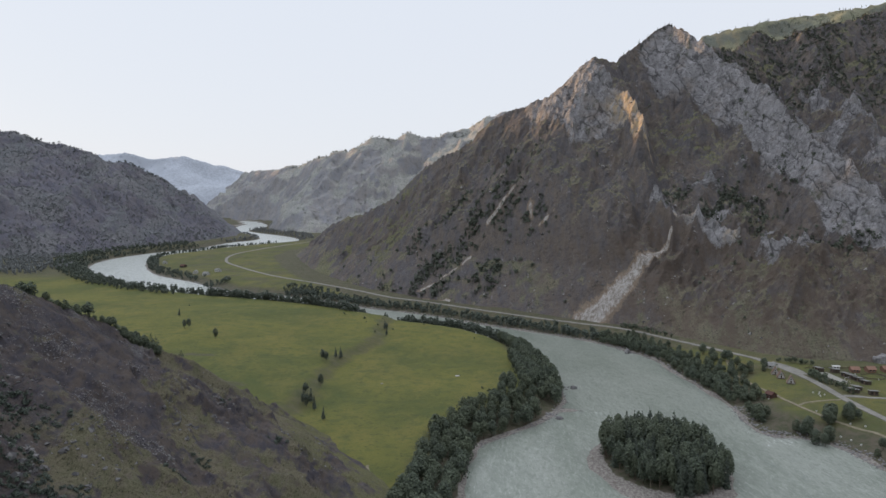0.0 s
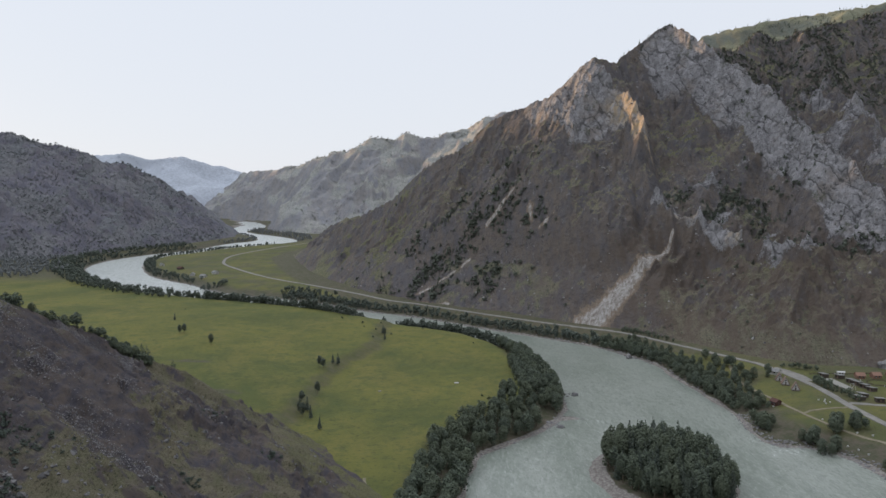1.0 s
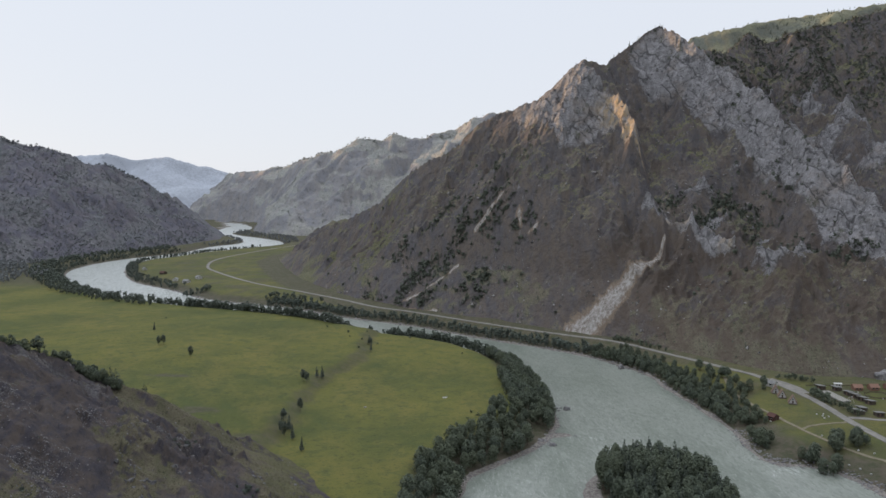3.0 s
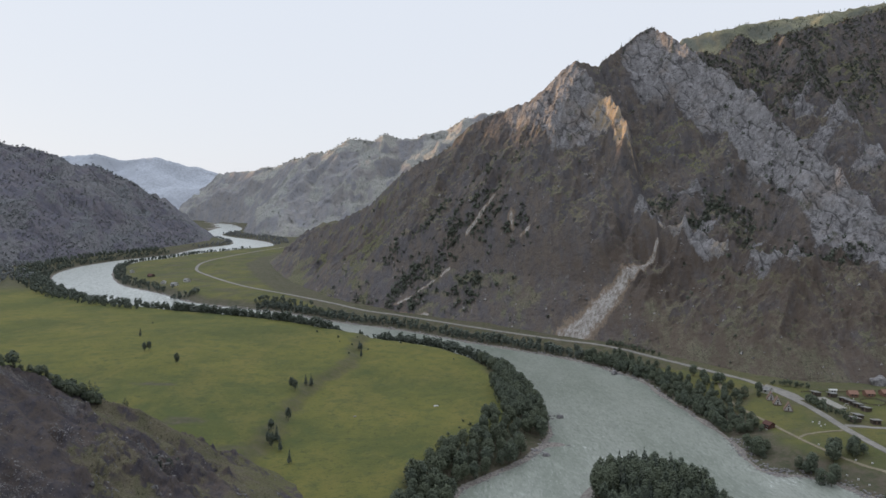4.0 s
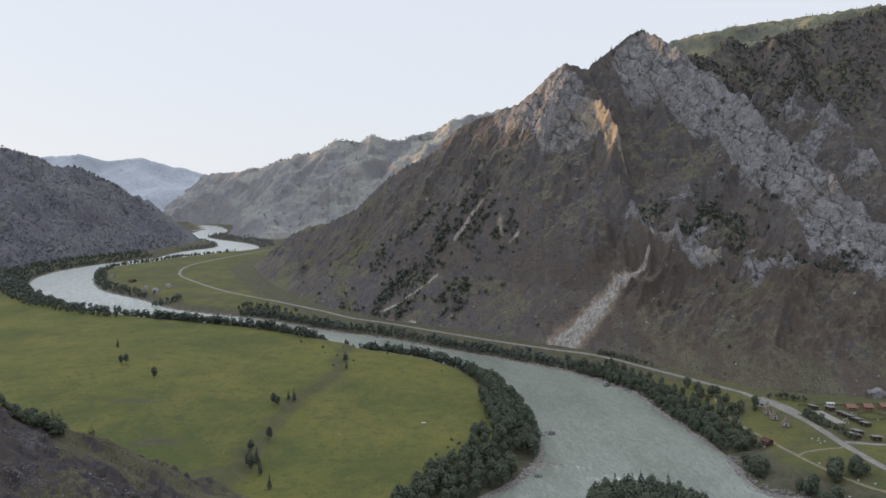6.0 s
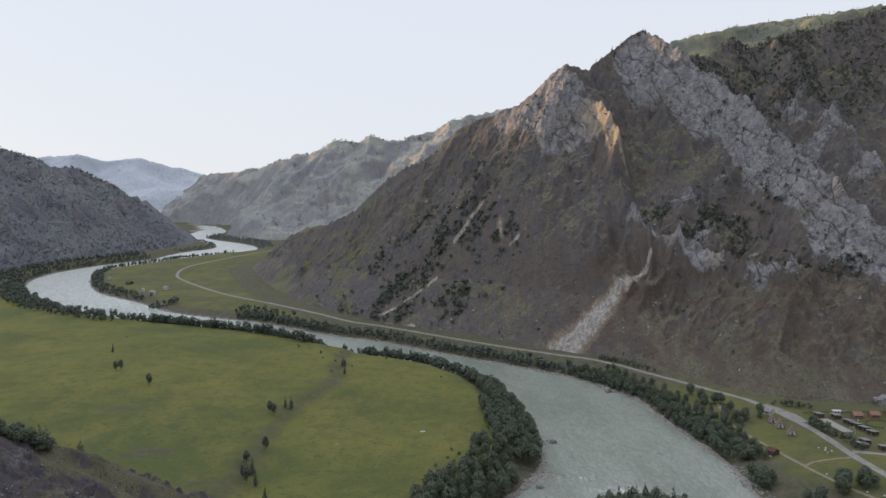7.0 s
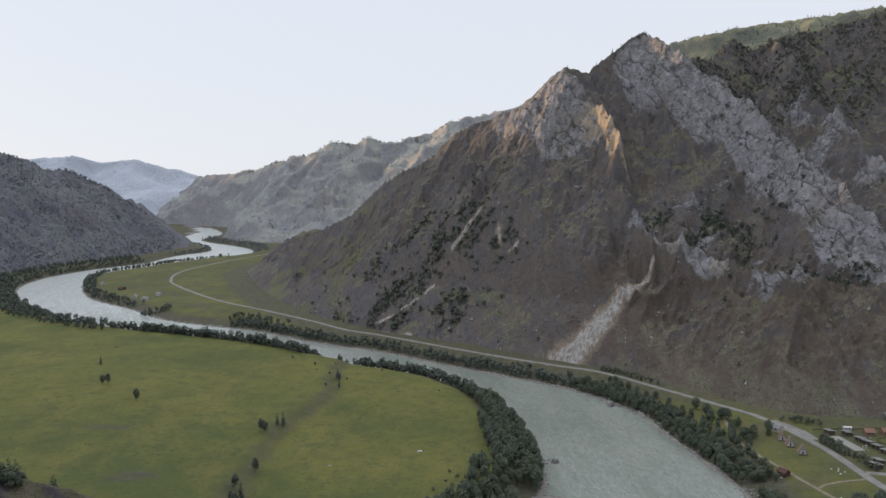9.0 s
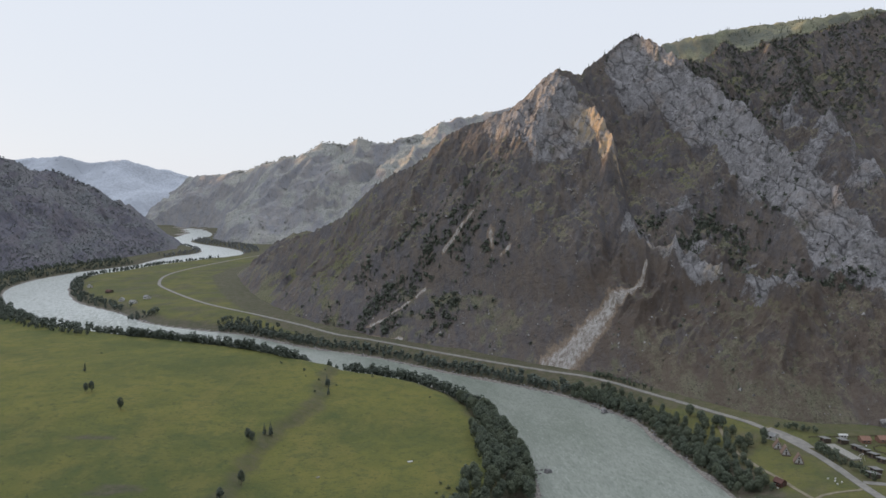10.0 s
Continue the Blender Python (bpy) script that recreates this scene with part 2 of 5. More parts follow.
def main_height(x, y):
    x, y = np.asarray(x, float), np.asarray(y, float)
    near_crest = 0.25 + 0.75 * step(0, 60, line_dist(x, y, MAIN_CREST)[0])
    wx, wy = x + 10 * near_crest * fbm(x, y, 90, 3, 21), y + 10 * near_crest * fbm(x, y, 90, 3, 31)
    h = tent(wx, wy, MAIN_CREST, 0.75, 75, 90)
    for spur, slope in ((LIMESTONE_RIB, 1.25), (SCAR_SPUR, 1.15), (EAST_SPUR, 0.8), (WEST_RIB, 1.2), (NOSE_RIB, 1.0), (LIT_FIN, 2.0)):
        h = np.maximum(h, tent(wx, wy, spur, slope, 14, 30))
    df = line_dist(x, y, foot_poly)[0] * np.where(inside(x, y, foot_poly), 1, -1)
    h = np.maximum(h, 5 + 0.72 * np.clip(df, 0, 120))
    # gullies down the fall line, then crags
    u, v = 0.72 * x - 0.69 * y, 0.69 * x + 0.72 * y
    up = step(6, 60, df)
    high = step(120, 300, h)
    cliff = step(0.35, 0.65, main_rock(x, y, h))
    keep = step(0, 45, line_dist(x, y, MAIN_CREST)[0])
    clean = 0.75 + 0.25 * step(6, 24, line_dist(x, y, LIT_FIN)[0])
    plate = 1 - 0.75 * step(-4, 8, within(x, y, EAST_BAND))          # the great slab breaks into plates rather than gullies
    h = h + up * clean * plate * 15.0 * (ridged(u + 22 * fbm(x, y, 110, 3, 43), v * 0.32, 70, 3, 41, 0.5) - 0.85) * keep
    h = h + up * clean * plate * 7.0 * (ridged(x, y, 38, 4, 51, 0.5) - 0.8) * (0.5 + 0.7 * high) * (0.3 + 0.7 * keep)
    h = h + up * clean * plate * 2.4 * (ridged(u + 12 * fbm(x, y, 60, 3, 45), v * 0.55, 17, 3, 47, 0.55) - 0.8) * (0.3 + 0.7 * keep)
    h = h + cliff * clean * 6.0 * (ridged(u + 0.6 * v, 0.5 * (v - 0.3 * u), 30, 4, 55, 0.55) - 0.7) * (0.2 + 0.8 * keep)
    h = h + cliff * 3.4 * np.abs(fbm(u, 1.6 * v, 13, 3, 57, 0.6)) * (0.3 + 0.7 * keep)
    h = h + up * 2.0 * fbm(x, y, 9, 2, 61, 0.55)
    return np.minimum(h, 4 + np.maximum(1.2 * df, -12) + 0.9 * np.maximum(df - 50, 0) + 3 * fbm(x, y, 30, 3, 65))


HILL_CREST = [(-330, -200, 260), (-240, 60, 185), (-190, 190, 142), (-174, 260, 122), (-168, 300, 108), (-157, 330, 91), (-146, 350, 78), (-128, 364, 67),
              (-118, 368, 55), (-104, 373, 39), (-90, 377, 31), (-77, 381, 26), (-62, 382, 18)]
HILL_FACE = np.array([(-127, 347), (-112, 344), (-93, 322), (-80, 303), (-85, 279), (-97, 287), (-108, 295), (-120, 330)], float)


def hill_height(x, y):
    x, y = np.asarray(x, float), np.asarray(y, float)
    wx, wy = x + 5 * fbm(x, y, 45, 3, 121), y + 5 * fbm(x, y, 45, 3, 131)
    h = tent(wx, wy, HILL_CREST, 0.62, 8, 25)
    u, v = 0.5 * x + 0.86 * y, 0.86 * x - 0.5 * y
    near = step(-2, 20, h - 10)
    keep = 0.15 + 0.85 * step(0, 25, line_dist(x, y, HILL_CREST)[0])
    h = h + near * 3.4 * (ridged(u, v * 0.45, 34, 3, 141) - 0.7) * keep
    rocky = np.maximum(step(0.05, 0.45, fbm(x, y, 42, 4, 95)), 0.7 * step(-85, -150, x + 0.25 * (y - 300)) * step(-0.3, 0.3, fbm(x, y, 25, 3, 98)))
    rocky = np.maximum(rocky, step(-3, 6, within(x, y, HILL_FACE)))
    h = h + near * (1.2 + 2.6 * rocky) * (ridged(x * 0.8 + y * 0.6, (y * 0.8 - x * 0.6) * 0.6, 16, 5, 151, 0.6) - 0.7) * keep
    return h + near * (0.3 + 0.7 * rocky) * fbm(x, y, 4.0, 3, 161, 0.6)


# the crest's unseen west end is raised to keep the valley in shade
LEFT_CREST = [(-2600, 1300, 600), (-1900, 1700, 500), (-1500, 1900, 420), (-1330, 1990, 345), (-1240, 2030, 318), (-1188, 2050, 318), (-1119, 2100, 292), (-1060, 2160, 270),
              (-997, 2220, 242), (-940, 2250, 240), (-867, 2300, 180), (-788, 2330, 100), (-703, 2350, 32), (-680, 2355, 8)]
FAR_RIGHT_CREST = [(900, 2900, 620), (400, 2980, 500), (189, 3000, 462), (80, 3030, 420), (-9, 3050, 392), (-70, 3065, 384), (-141, 3080, 398), (-215, 3090, 372), (-292, 3100, 378),
                   (-400, 3150, 334), (-533, 3360, 316), (-742, 3910, 305), (-896, 4052, 289), (-1187, 4428, 263), (-1330, 4580, 174), (-1490, 4756, 36)]
FAR_CREST = [(-3300, 4300, 500), (-2600, 4550, 400), (-2235, 4600, 378), (-2056, 4600, 400), (-1913, 4600, 362), (-1634, 4600, 378), (-1376, 4600, 318), (-1232, 4620, 266), (-950, 4650, 190), (-300, 4700, 200)]
EAST_CREST = [(400, 1900, 358), (700, 1900, 556), (750, 1895, 566), (830, 1900, 590), (905, 1900, 606), (985, 1900, 618), (1086, 1905, 623), (1165, 1905, 642), (1500, 1900, 698), (2100, 1800, 738)]


def range_height(crest, slope, cap, reach, size, seed, rough, foot=None, way=(1.0, 0.0), bluff=0.85):
    """A height function for a more distant range: crest, slopes and gullies of the given size."""
    def height(x, y):
        x, y = np.asarray(x, float), np.asarray(y, float)
        wx, wy = x + 0.25 * size * fbm(x, y, size, 3, seed), y + 0.25 * size * fbm(x, y, size, 3, seed + 9)
        h = tent(wx, wy, crest, slope, cap, reach)
        if foot is not None:
            h = np.minimum(h, 4 + bluff * line_dist(x, y, foot)[0] * np.where(inside(x, y, foot), 1, -1) + 0.06 * size * fbm(x, y, size * 0.4, 3, seed + 5))
        up = step(10, 120, h)
        crest_line = np.array(crest, float)
        rim = 0.3 + 0.7 * step(0, 0.6 * size, line_dist(x, y, crest_line)[0])
        u, v = way[0] * x + way[1] * y, way[0] * y - way[1] * x          # along the crest, and down the slope
        wu = u + 0.25 * size * fbm(x, y, size, 3, seed + 40)
        gullies = ridged(wu, v * 0.38, size, 4, seed + 20, 0.5) - 0.85
        crags = ridged(x, y, size * 0.35, 3, seed + 25, 0.5) - 0.8
        return h + up * rim * size * rough * (gullies + 0.28 * crags) + up * 2 * fbm(x, y, 18, 2, seed + 30)
    return height


left_foot = np.array([(-2600, 900), (-1300, 1330), (-1020, 1470), (-860, 1570), (-800, 1700), (-765, 1860), (-700, 2000), (-690, 2150), (-655, 2330), (-720, 2600), (-2600, 2900)], float)
left_height = range_height(LEFT_CREST, 0.47, 18, 60, 105, 201, 0.17, left_foot, (0.86, 0.51))
range_foot = np.array([(-260, 2100), (-380, 2240), (-430, 2390), (-510, 2550), (-620, 2700), (-690, 2850), (-700, 3000), (-695, 3150), (-735, 3350), (-810, 3560), (-960, 3800), (-1200, 3950), (-1700, 4000), (-1700, 4600), (1500, 4600), (1500, 2100)], float)
far_right_height = range_height(FAR_RIGHT_CREST, 0.62, 25, 80, 170, 301, 0.18, range_foot, (0.914, -0.406), 1.7)
far_height = range_height(FAR_CREST, 0.5, 30, 100, 420, 401, 0.03)
east_height = range_height(EAST_CREST, 0.7, 10, 60, 150, 501, 0.05)
# unseen ridges added in the west; their heights set where sunlight starts
HIDDEN_CREST = [(-3300, 1500, 742), (-2700, 1900, 708), (-2200, 2250, 638), (-2000, 2500, 569), (-1930, 2750, 359), (-1720, 3000, 128)]
HIDDEN_CREST_NORTH = [(-3350, 3300, 780), (-3330, 4000, 772), (-3420, 4850, 802), (-3900, 5500, 848), (-4300, 5900, 868)]
hidden_range = range_height(HIDDEN_CREST, 0.9, 20, 60, 200, 601, 0.03)
hidden_north = range_height(HIDDEN_CREST_NORTH, 1.2, 20, 60, 200, 611, 0.03)


def hidden_height(x, y):
    return np.maximum(hidden_range(x, y), hidden_north(x, y))



# ---- materials ----
class Shader:
    """A node material under construction."""

    def __init__(self, name, rough=0.9, spec=0.2):
        self.m = bpy.data.materials.new(name)
        self.m.use_nodes = True
        self.t = self.m.node_tree
        self.bsdf = self.t.nodes["Principled BSDF"]
        self.bsdf.inputs["Roughness"].default_value = rough
        self.bsdf.inputs["Specular IOR Level"].default_value = spec
        self.pos = self.t.nodes.new("ShaderNodeNewGeometry").outputs["Position"]

    def link(self, a, b):
        self.t.links.new(a, b)

    def scaled(self, sx, sy, sz, turn=0.0):
        n = self.t.nodes.new("ShaderNodeMapping")
        n.inputs["Scale"].default_value = (sx, sy, sz)
        n.inputs["Rotation"].default_value = (0, 0, radians(turn))
        self.link(self.pos, n.inputs[0])
        return n.outputs[0]

    def along(self, way, sx, sy, sz):
        """Coordinates turned so that x runs along the given way, then scaled."""
        a, b = self.t.nodes.new("ShaderNodeMapping"), self.t.nodes.new("ShaderNodeMapping")
        a.inputs["Rotation"].default_value = Vector(way).to_track_quat("X", "Z").inverted().to_euler()
        b.inputs["Scale"].default_value = (sx, sy, sz)
        self.link(self.pos, a.inputs[0])
        self.link(a.outputs[0], b.inputs[0])
        return b.outputs[0]

    def bent(self, vec, size, far):
        """The coordinates vec pushed about by a noise of the given size, so that straight cells turn crooked."""
        n = self.t.nodes.new("ShaderNodeTexNoise")
        n.inputs["Scale"].default_value, n.inputs["Detail"].default_value = 1.0 / size, 3.0
        self.link(self.pos, n.inputs["Vector"])
        a = self.t.nodes.new("ShaderNodeVectorMath")
        a.operation = "MULTIPLY_ADD"
        a.inputs[1].default_value = (far, far, far)
        self.link(n.outputs["Color"], a.inputs[0])
        self.link(vec, a.inputs[2])
        return a.outputs[0]

    def noise(self, size, detail=4.0, rough=0.55, vec=None, warp=0.0):
        n = self.t.nodes.new("ShaderNodeTexNoise")
        n.inputs["Scale"].default_value, n.inputs["Detail"].default_value, n.inputs["Roughness"].default_value = 1.0 / size, detail, rough
        n.inputs["Distortion"].default_value = warp
        self.link(vec or self.pos, n.inputs["Vector"])
        return n.outputs[0]

    def cracks(self, size, vec=None):
        n = self.t.nodes.new("ShaderNodeTexVoronoi")
        n.feature = "DISTANCE_TO_EDGE"
        n.inputs["Scale"].default_value = 1.0 / size
        self.link(vec or self.pos, n.inputs["Vector"])
        return n.outputs[0]

    def ramp(self, v, lo, hi, a=0.0, b=1.0):
        n = self.t.nodes.new("ShaderNodeMapRange")
        n.interpolation_type = "SMOOTHSTEP"
        for i, w in ((1, lo), (2, hi), (3, a), (4, b)):
            n.inputs[i].default_value = w
        self.link(v, n.inputs[0])
        return n.outputs[0]

    def colours(self, v, stops):
        n = self.t.nodes.new("ShaderNodeValToRGB")
        e = n.color_ramp.elements
        while len(e) < len(stops):
            e.new(0.5)
        for el, (p, c) in zip(e, stops):
            el.position, el.color = p, (*c, 1)
        self.link(v, n.inputs[0])
        return n.outputs[0]

    def mix(self, f, a, b, mode="MIX"):
        n = self.t.nodes.new("ShaderNodeMix")
        n.data_type, n.blend_type = "RGBA", mode
        for v, s in ((f, n.inputs[0]), (a, n.inputs[6]), (b, n.inputs[7])):
            if isinstance(v, (int, float)):
                s.default_value = v
            elif isinstance(v, tuple):
                s.default_value = (*v, 1)
            else:
                self.link(v, s)
        return n.outputs[2]

    def calc(self, op, a, b):
        n = self.t.nodes.new("ShaderNodeMath")
        n.operation = op
        for v, s in ((a, n.inputs[0]), (b, n.inputs[1])):
            if isinstance(v, (int, float)):
                s.default_value = v
            else:
                self.link(v, s)
        return n.outputs[0]

    def attr(self, name):
        n = self.t.nodes.new("ShaderNodeAttribute")
        n.attribute_name = name
        return n.outputs["Fac"]

    def random(self):
        return self.t.nodes.new("ShaderNodeObjectInfo").outputs["Random"]

    def island(self):
        return self.t.nodes.new("ShaderNodeNewGeometry").outputs["Random Per Island"]

    def steep(self):
        n = self.t.nodes.new("ShaderNodeSeparateXYZ")
        self.link(self.t.nodes.new("ShaderNodeNewGeometry").outputs["Normal"], n.inputs[0])
        return n.outputs[2]

    def bump(self, v, strength, dist, then=None):
        n = self.t.nodes.new("ShaderNodeBump")
        n.inputs["Strength"].default_value, n.inputs["Distance"].default_value = strength, dist
        self.link(v, n.inputs["Height"])
        if then is not None:
            self.link(then, n.inputs["Normal"])
        return n.outputs[0]

    def done(self, colour, normal=None):
        if isinstance(colour, tuple):
            self.bsdf.inputs["Base Color"].default_value = (*colour, 1)
        else:
            self.link(colour, self.bsdf.inputs["Base Color"])
        if normal is not None:
            self.link(normal, self.bsdf.inputs["Normal"])
        return self.m


def hillside_material(name, grass, dry, earth, dark_rock, pale_rock, size, fleck=0.5, lush=(0.10, 0.115, 0.045), relief=1.0, stands=0.4):
    """Turf, bare earth, dark schist and pale limestone; size scales the pattern with the hill."""
    s = Shader(name, 0.95, 0.1)
    fall = s.scaled(1.0, 0.42, 0.42, -42)             # drawn out down the fall line
    tall = s.scaled(1, 1, 0.45)
    turf = s.mix(s.ramp(s.noise(26 * size, 6, 0.65, fall), 0.40, 0.60), grass, dry)
    turf = s.mix(s.ramp(s.noise(6 * size, 7, 0.75, fall), 0.48, 0.64, 0, 0.8), turf, earth)
    turf = s.mix(s.ramp(s.noise(2.0 * size, 6, 0.75), 0.52, 0.68, 0, stands), turf, tuple(c * 0.45 for c in grass))
    turf = s.mix(s.ramp(s.calc("ADD", s.attr("lush"), s.calc("MULTIPLY", s.calc("SUBTRACT", s.noise(14 * size, 6, 0.7), 0.5), 1.2)), 0.3, 0.7), turf, lush)
    turf = s.mix(s.ramp(s.noise(0.9 * size, 4, 0.7), 0.42, 0.60, 0.45, 0), turf, tuple(c * 1.5 for c in dry))
    turf = s.mix(s.ramp(s.noise(1.3 * size, 5, 0.8, fall), 0.54, 0.62, 0, stands), turf, tuple(c * 0.35 for c in grass))
    rock = s.mix(s.ramp(s.noise(9 * size, 7, 0.75, fall), 0.38, 0.62), dark_rock, earth)
    rock = s.mix(s.ramp(s.noise(3.2 * size, 7, 0.8, tall, 0.8), 0.50, 0.66, 0, 0.6), rock, tuple(0.42 * c for c in dark_rock))
    rock = s.mix(s.ramp(s.noise(4 * size, 7, 0.8, fall, 0.6), 0.58, 0.68, 0, fleck), rock, tuple(0.7 * c for c in pale_rock))
    stone = s.mix(s.ramp(s.noise(7 * size, 9, 0.78, tall), 0.36, 0.62), pale_rock, tuple(c * 0.62 for c in pale_rock))
    stone = s.mix(s.ramp(s.noise(24 * size, 5, 0.65), 0.50, 0.66, 0, 0.5), stone, (0.22, 0.18, 0.15))
    seam = s.noise(13 * size, 6, 0.62, s.scaled(0.5, 1.2, 0.8, 35), 1.5)
    stone = s.mix(s.ramp(s.calc("ABSOLUTE", s.calc("SUBTRACT", seam, 0.5), 0), 0.0, 0.018, 0.8, 0), stone, tuple(c * 0.16 for c in pale_rock))
    plates = s.cracks(13 * size, s.bent(s.along((0.27, -0.85, -0.62), 0.22, 1.0, 1.0), 14 * size, 9 * size))
    stone = s.mix(s.calc("MULTIPLY", s.ramp(plates, 0.0, 0.06, 0.9, 0), s.ramp(s.noise(18 * size, 5, 0.7), 0.38, 0.56)), stone, tuple(c * 0.20 for c in pale_rock))
    chips = s.cracks(3.4 * size, s.bent(s.scaled(1.0, 0.6, 0.6, 40), 4 * size, 4 * size))
    stone = s.mix(s.ramp(chips, 0.0, 0.09, 0.3, 0), stone, tuple(c * 0.35 for c in pale_rock))
    stone = s.mix(s.ramp(s.noise(15 * size, 8, 0.78, tall), 0.57, 0.66, 0, 0.8), stone, tuple(c * 0.7 for c in grass))
    # golden sunlight painted on the rib, iron stain on the scar
    stone = s.mix(s.calc("MULTIPLY", s.attr("sun_and_ochre"), s.ramp(s.noise(5 * size, 6, 0.7, tall), 0.40, 0.62, 0.1, 0.9)), stone, (0.47, 0.36, 0.225))
    bare = s.calc("ADD", s.ramp(s.steep(), 0.80, 0.50, 0, 0.8), s.ramp(s.noise(40 * size, 5, 0.65, fall), 0.42, 0.60, 0, 0.7))
    bare = s.ramp(s.calc("ADD", s.calc("ADD", bare, s.attr("schist")), s.noise(8 * size, 7, 0.75)), 0.80, 1.25)
    col = s.mix(bare, turf, rock)
    col = s.mix(s.calc("MULTIPLY", s.attr("rust"), s.ramp(s.noise(10 * size, 7, 0.75, fall), 0.38, 0.60, 0.2, 0.9)), col, (0.108, 0.085, 0.069))
    edge = s.calc("ADD", s.attr("rock"), s.calc("MULTIPLY", s.calc("SUBTRACT", s.noise(7 * size, 9, 0.8, tall), 0.5), 1.1))
    col = s.mix(s.ramp(edge, 0.45, 0.56), col, stone)
    gravel = s.mix(s.ramp(s.noise(2.2 * size, 7, 0.78, s.scaled(1, 1, 0.25)), 0.4, 0.62), (0.46, 0.435, 0.41), (0.22, 0.188, 0.16))
    edge2 = s.calc("ADD", s.attr("scree"), s.calc("MULTIPLY", s.calc("SUBTRACT", s.noise(4 * size, 8, 0.8, fall), 0.5), 1.1))
    gravel = s.mix(s.ramp(edge2, 0.60, 0.78), s.mix(s.noise(3 * size, 5, 0.7), (0.20, 0.155, 0.115), (0.27, 0.21, 0.16)), gravel)
    col = s.mix(s.ramp(edge2, 0.45, 0.62, 0, 0.92), col, gravel)
    n1 = s.bump(s.noise(6 * size, 10, 0.72), relief, 3.0 * size)
    n2 = s.bump(s.ramp(seam, 0.35, 0.65), 0.4 * relief, 2.0 * size, n1)
    n2 = s.bump(s.calc("MULTIPLY", s.ramp(plates, 0.0, 0.16), s.ramp(edge, 0.45, 0.56)), 0.7 * relief, 1.2 * size, n2)
    return s.done(col, n2)


MAIN_MAT = hillside_material("mountain_turf_and_limestone", (0.118, 0.123, 0.082), (0.166, 0.151, 0.109), (0.156, 0.131, 0.113), (0.122, 0.115, 0.121), (0.345, 0.335, 0.343), 1.6, 0.9, (0.122, 0.123, 0.066), 0.7, 0.8)
HILL_MAT = hillside_material("hill_turf_and_schist", (0.084, 0.085, 0.050), (0.122, 0.108, 0.074), (0.102, 0.084, 0.074), (0.066, 0.061, 0.070), (0.205, 0.195, 0.20), 0.5, 0.9, (0.106, 0.106, 0.050), 0.7, 0.85)
# blue-grey aerial haze is painted into this hill's base colours
LEFT_MAT = hillside_material("hazed_wooded_hill", (0.132, 0.142, 0.152), (0.168, 0.166, 0.172), (0.174, 0.163, 0.180), (0.145, 0.144, 0.174), (0.24, 0.235, 0.27), 2.2, 0.6, (0.155, 0.165, 0.152), 0.7, 0.8)
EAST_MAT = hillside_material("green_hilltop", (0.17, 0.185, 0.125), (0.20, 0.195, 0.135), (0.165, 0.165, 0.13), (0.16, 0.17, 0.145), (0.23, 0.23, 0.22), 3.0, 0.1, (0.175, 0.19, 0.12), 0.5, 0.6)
# no haze in the air: both ranges carry it as pale, bluish base colour
FARR_MAT = hillside_material("hazed_distant_range", (0.272, 0.283, 0.270), (0.300, 0.297, 0.272), (0.304, 0.290, 0.284), (0.268, 0.270, 0.290), (0.31, 0.302, 0.312), 4.0, 0.5, (0.30, 0.305, 0.255), 0.7, 0.6)
FAR_MAT = hillside_material("hazed_farthest_range", (0.37, 0.395, 0.445), (0.38, 0.405, 0.45), (0.38, 0.405, 0.45), (0.375, 0.40, 0.45), (0.40, 0.415, 0.455), 14.0, 0.1, (0.39, 0.415, 0.45), 0.1, 0.06)


def ground_material():
    s = Shader("meadow_and_gravel_ground", 0.95, 0.15)
    grass = s.mix(s.ramp(s.noise(110, 6, 0.65), 0.38, 0.62), (0.090, 0.101, 0.034), (0.146, 0.141, 0.041))
    grass = s.mix(s.ramp(s.noise(34, 6, 0.7, s.scaled(1, 0.5, 1, 30)), 0.46, 0.64, 0, 0.5), grass, (0.178, 0.154, 0.050))
    grass = s.mix(s.ramp(s.noise(13, 7, 0.78), 0.48, 0.62, 0, 0.6), grass, (0.074, 0.093, 0.037))
    grass = s.mix(s.ramp(s.noise(3.0, 7, 0.8), 0.52, 0.64, 0, 0.7), grass, (0.052, 0.064, 0.030))
    grass = s.mix(s.ramp(s.noise(5.0, 7, 0.8), 0.58, 0.68, 0, 0.6), grass, (0.19, 0.180, 0.058))
    heath = s.mix(s.ramp(s.noise(6, 6, 0.75), 0.38, 0.62), (0.070, 0.074, 0.044), (0.115, 0.098, 0.074))
    grass = s.mix(s.attr("rough_grass"), grass, heath)
    gravel = s.mix(s.ramp(s.noise(1.5, 7, 0.75), 0.38, 0.62), (0.31, 0.285, 0.26), (0.15, 0.132, 0.118))
    edge = s.calc("ADD", s.attr("gravel"), s.calc("MULTIPLY", s.calc("SUBTRACT", s.noise(4, 6, 0.7), 0.5), 0.7))
    col = s.mix(s.ramp(edge, 0.42, 0.58), grass, gravel)
    return s.done(col, s.bump(s.noise(1.6, 7, 0.75), 0.8, 0.7))


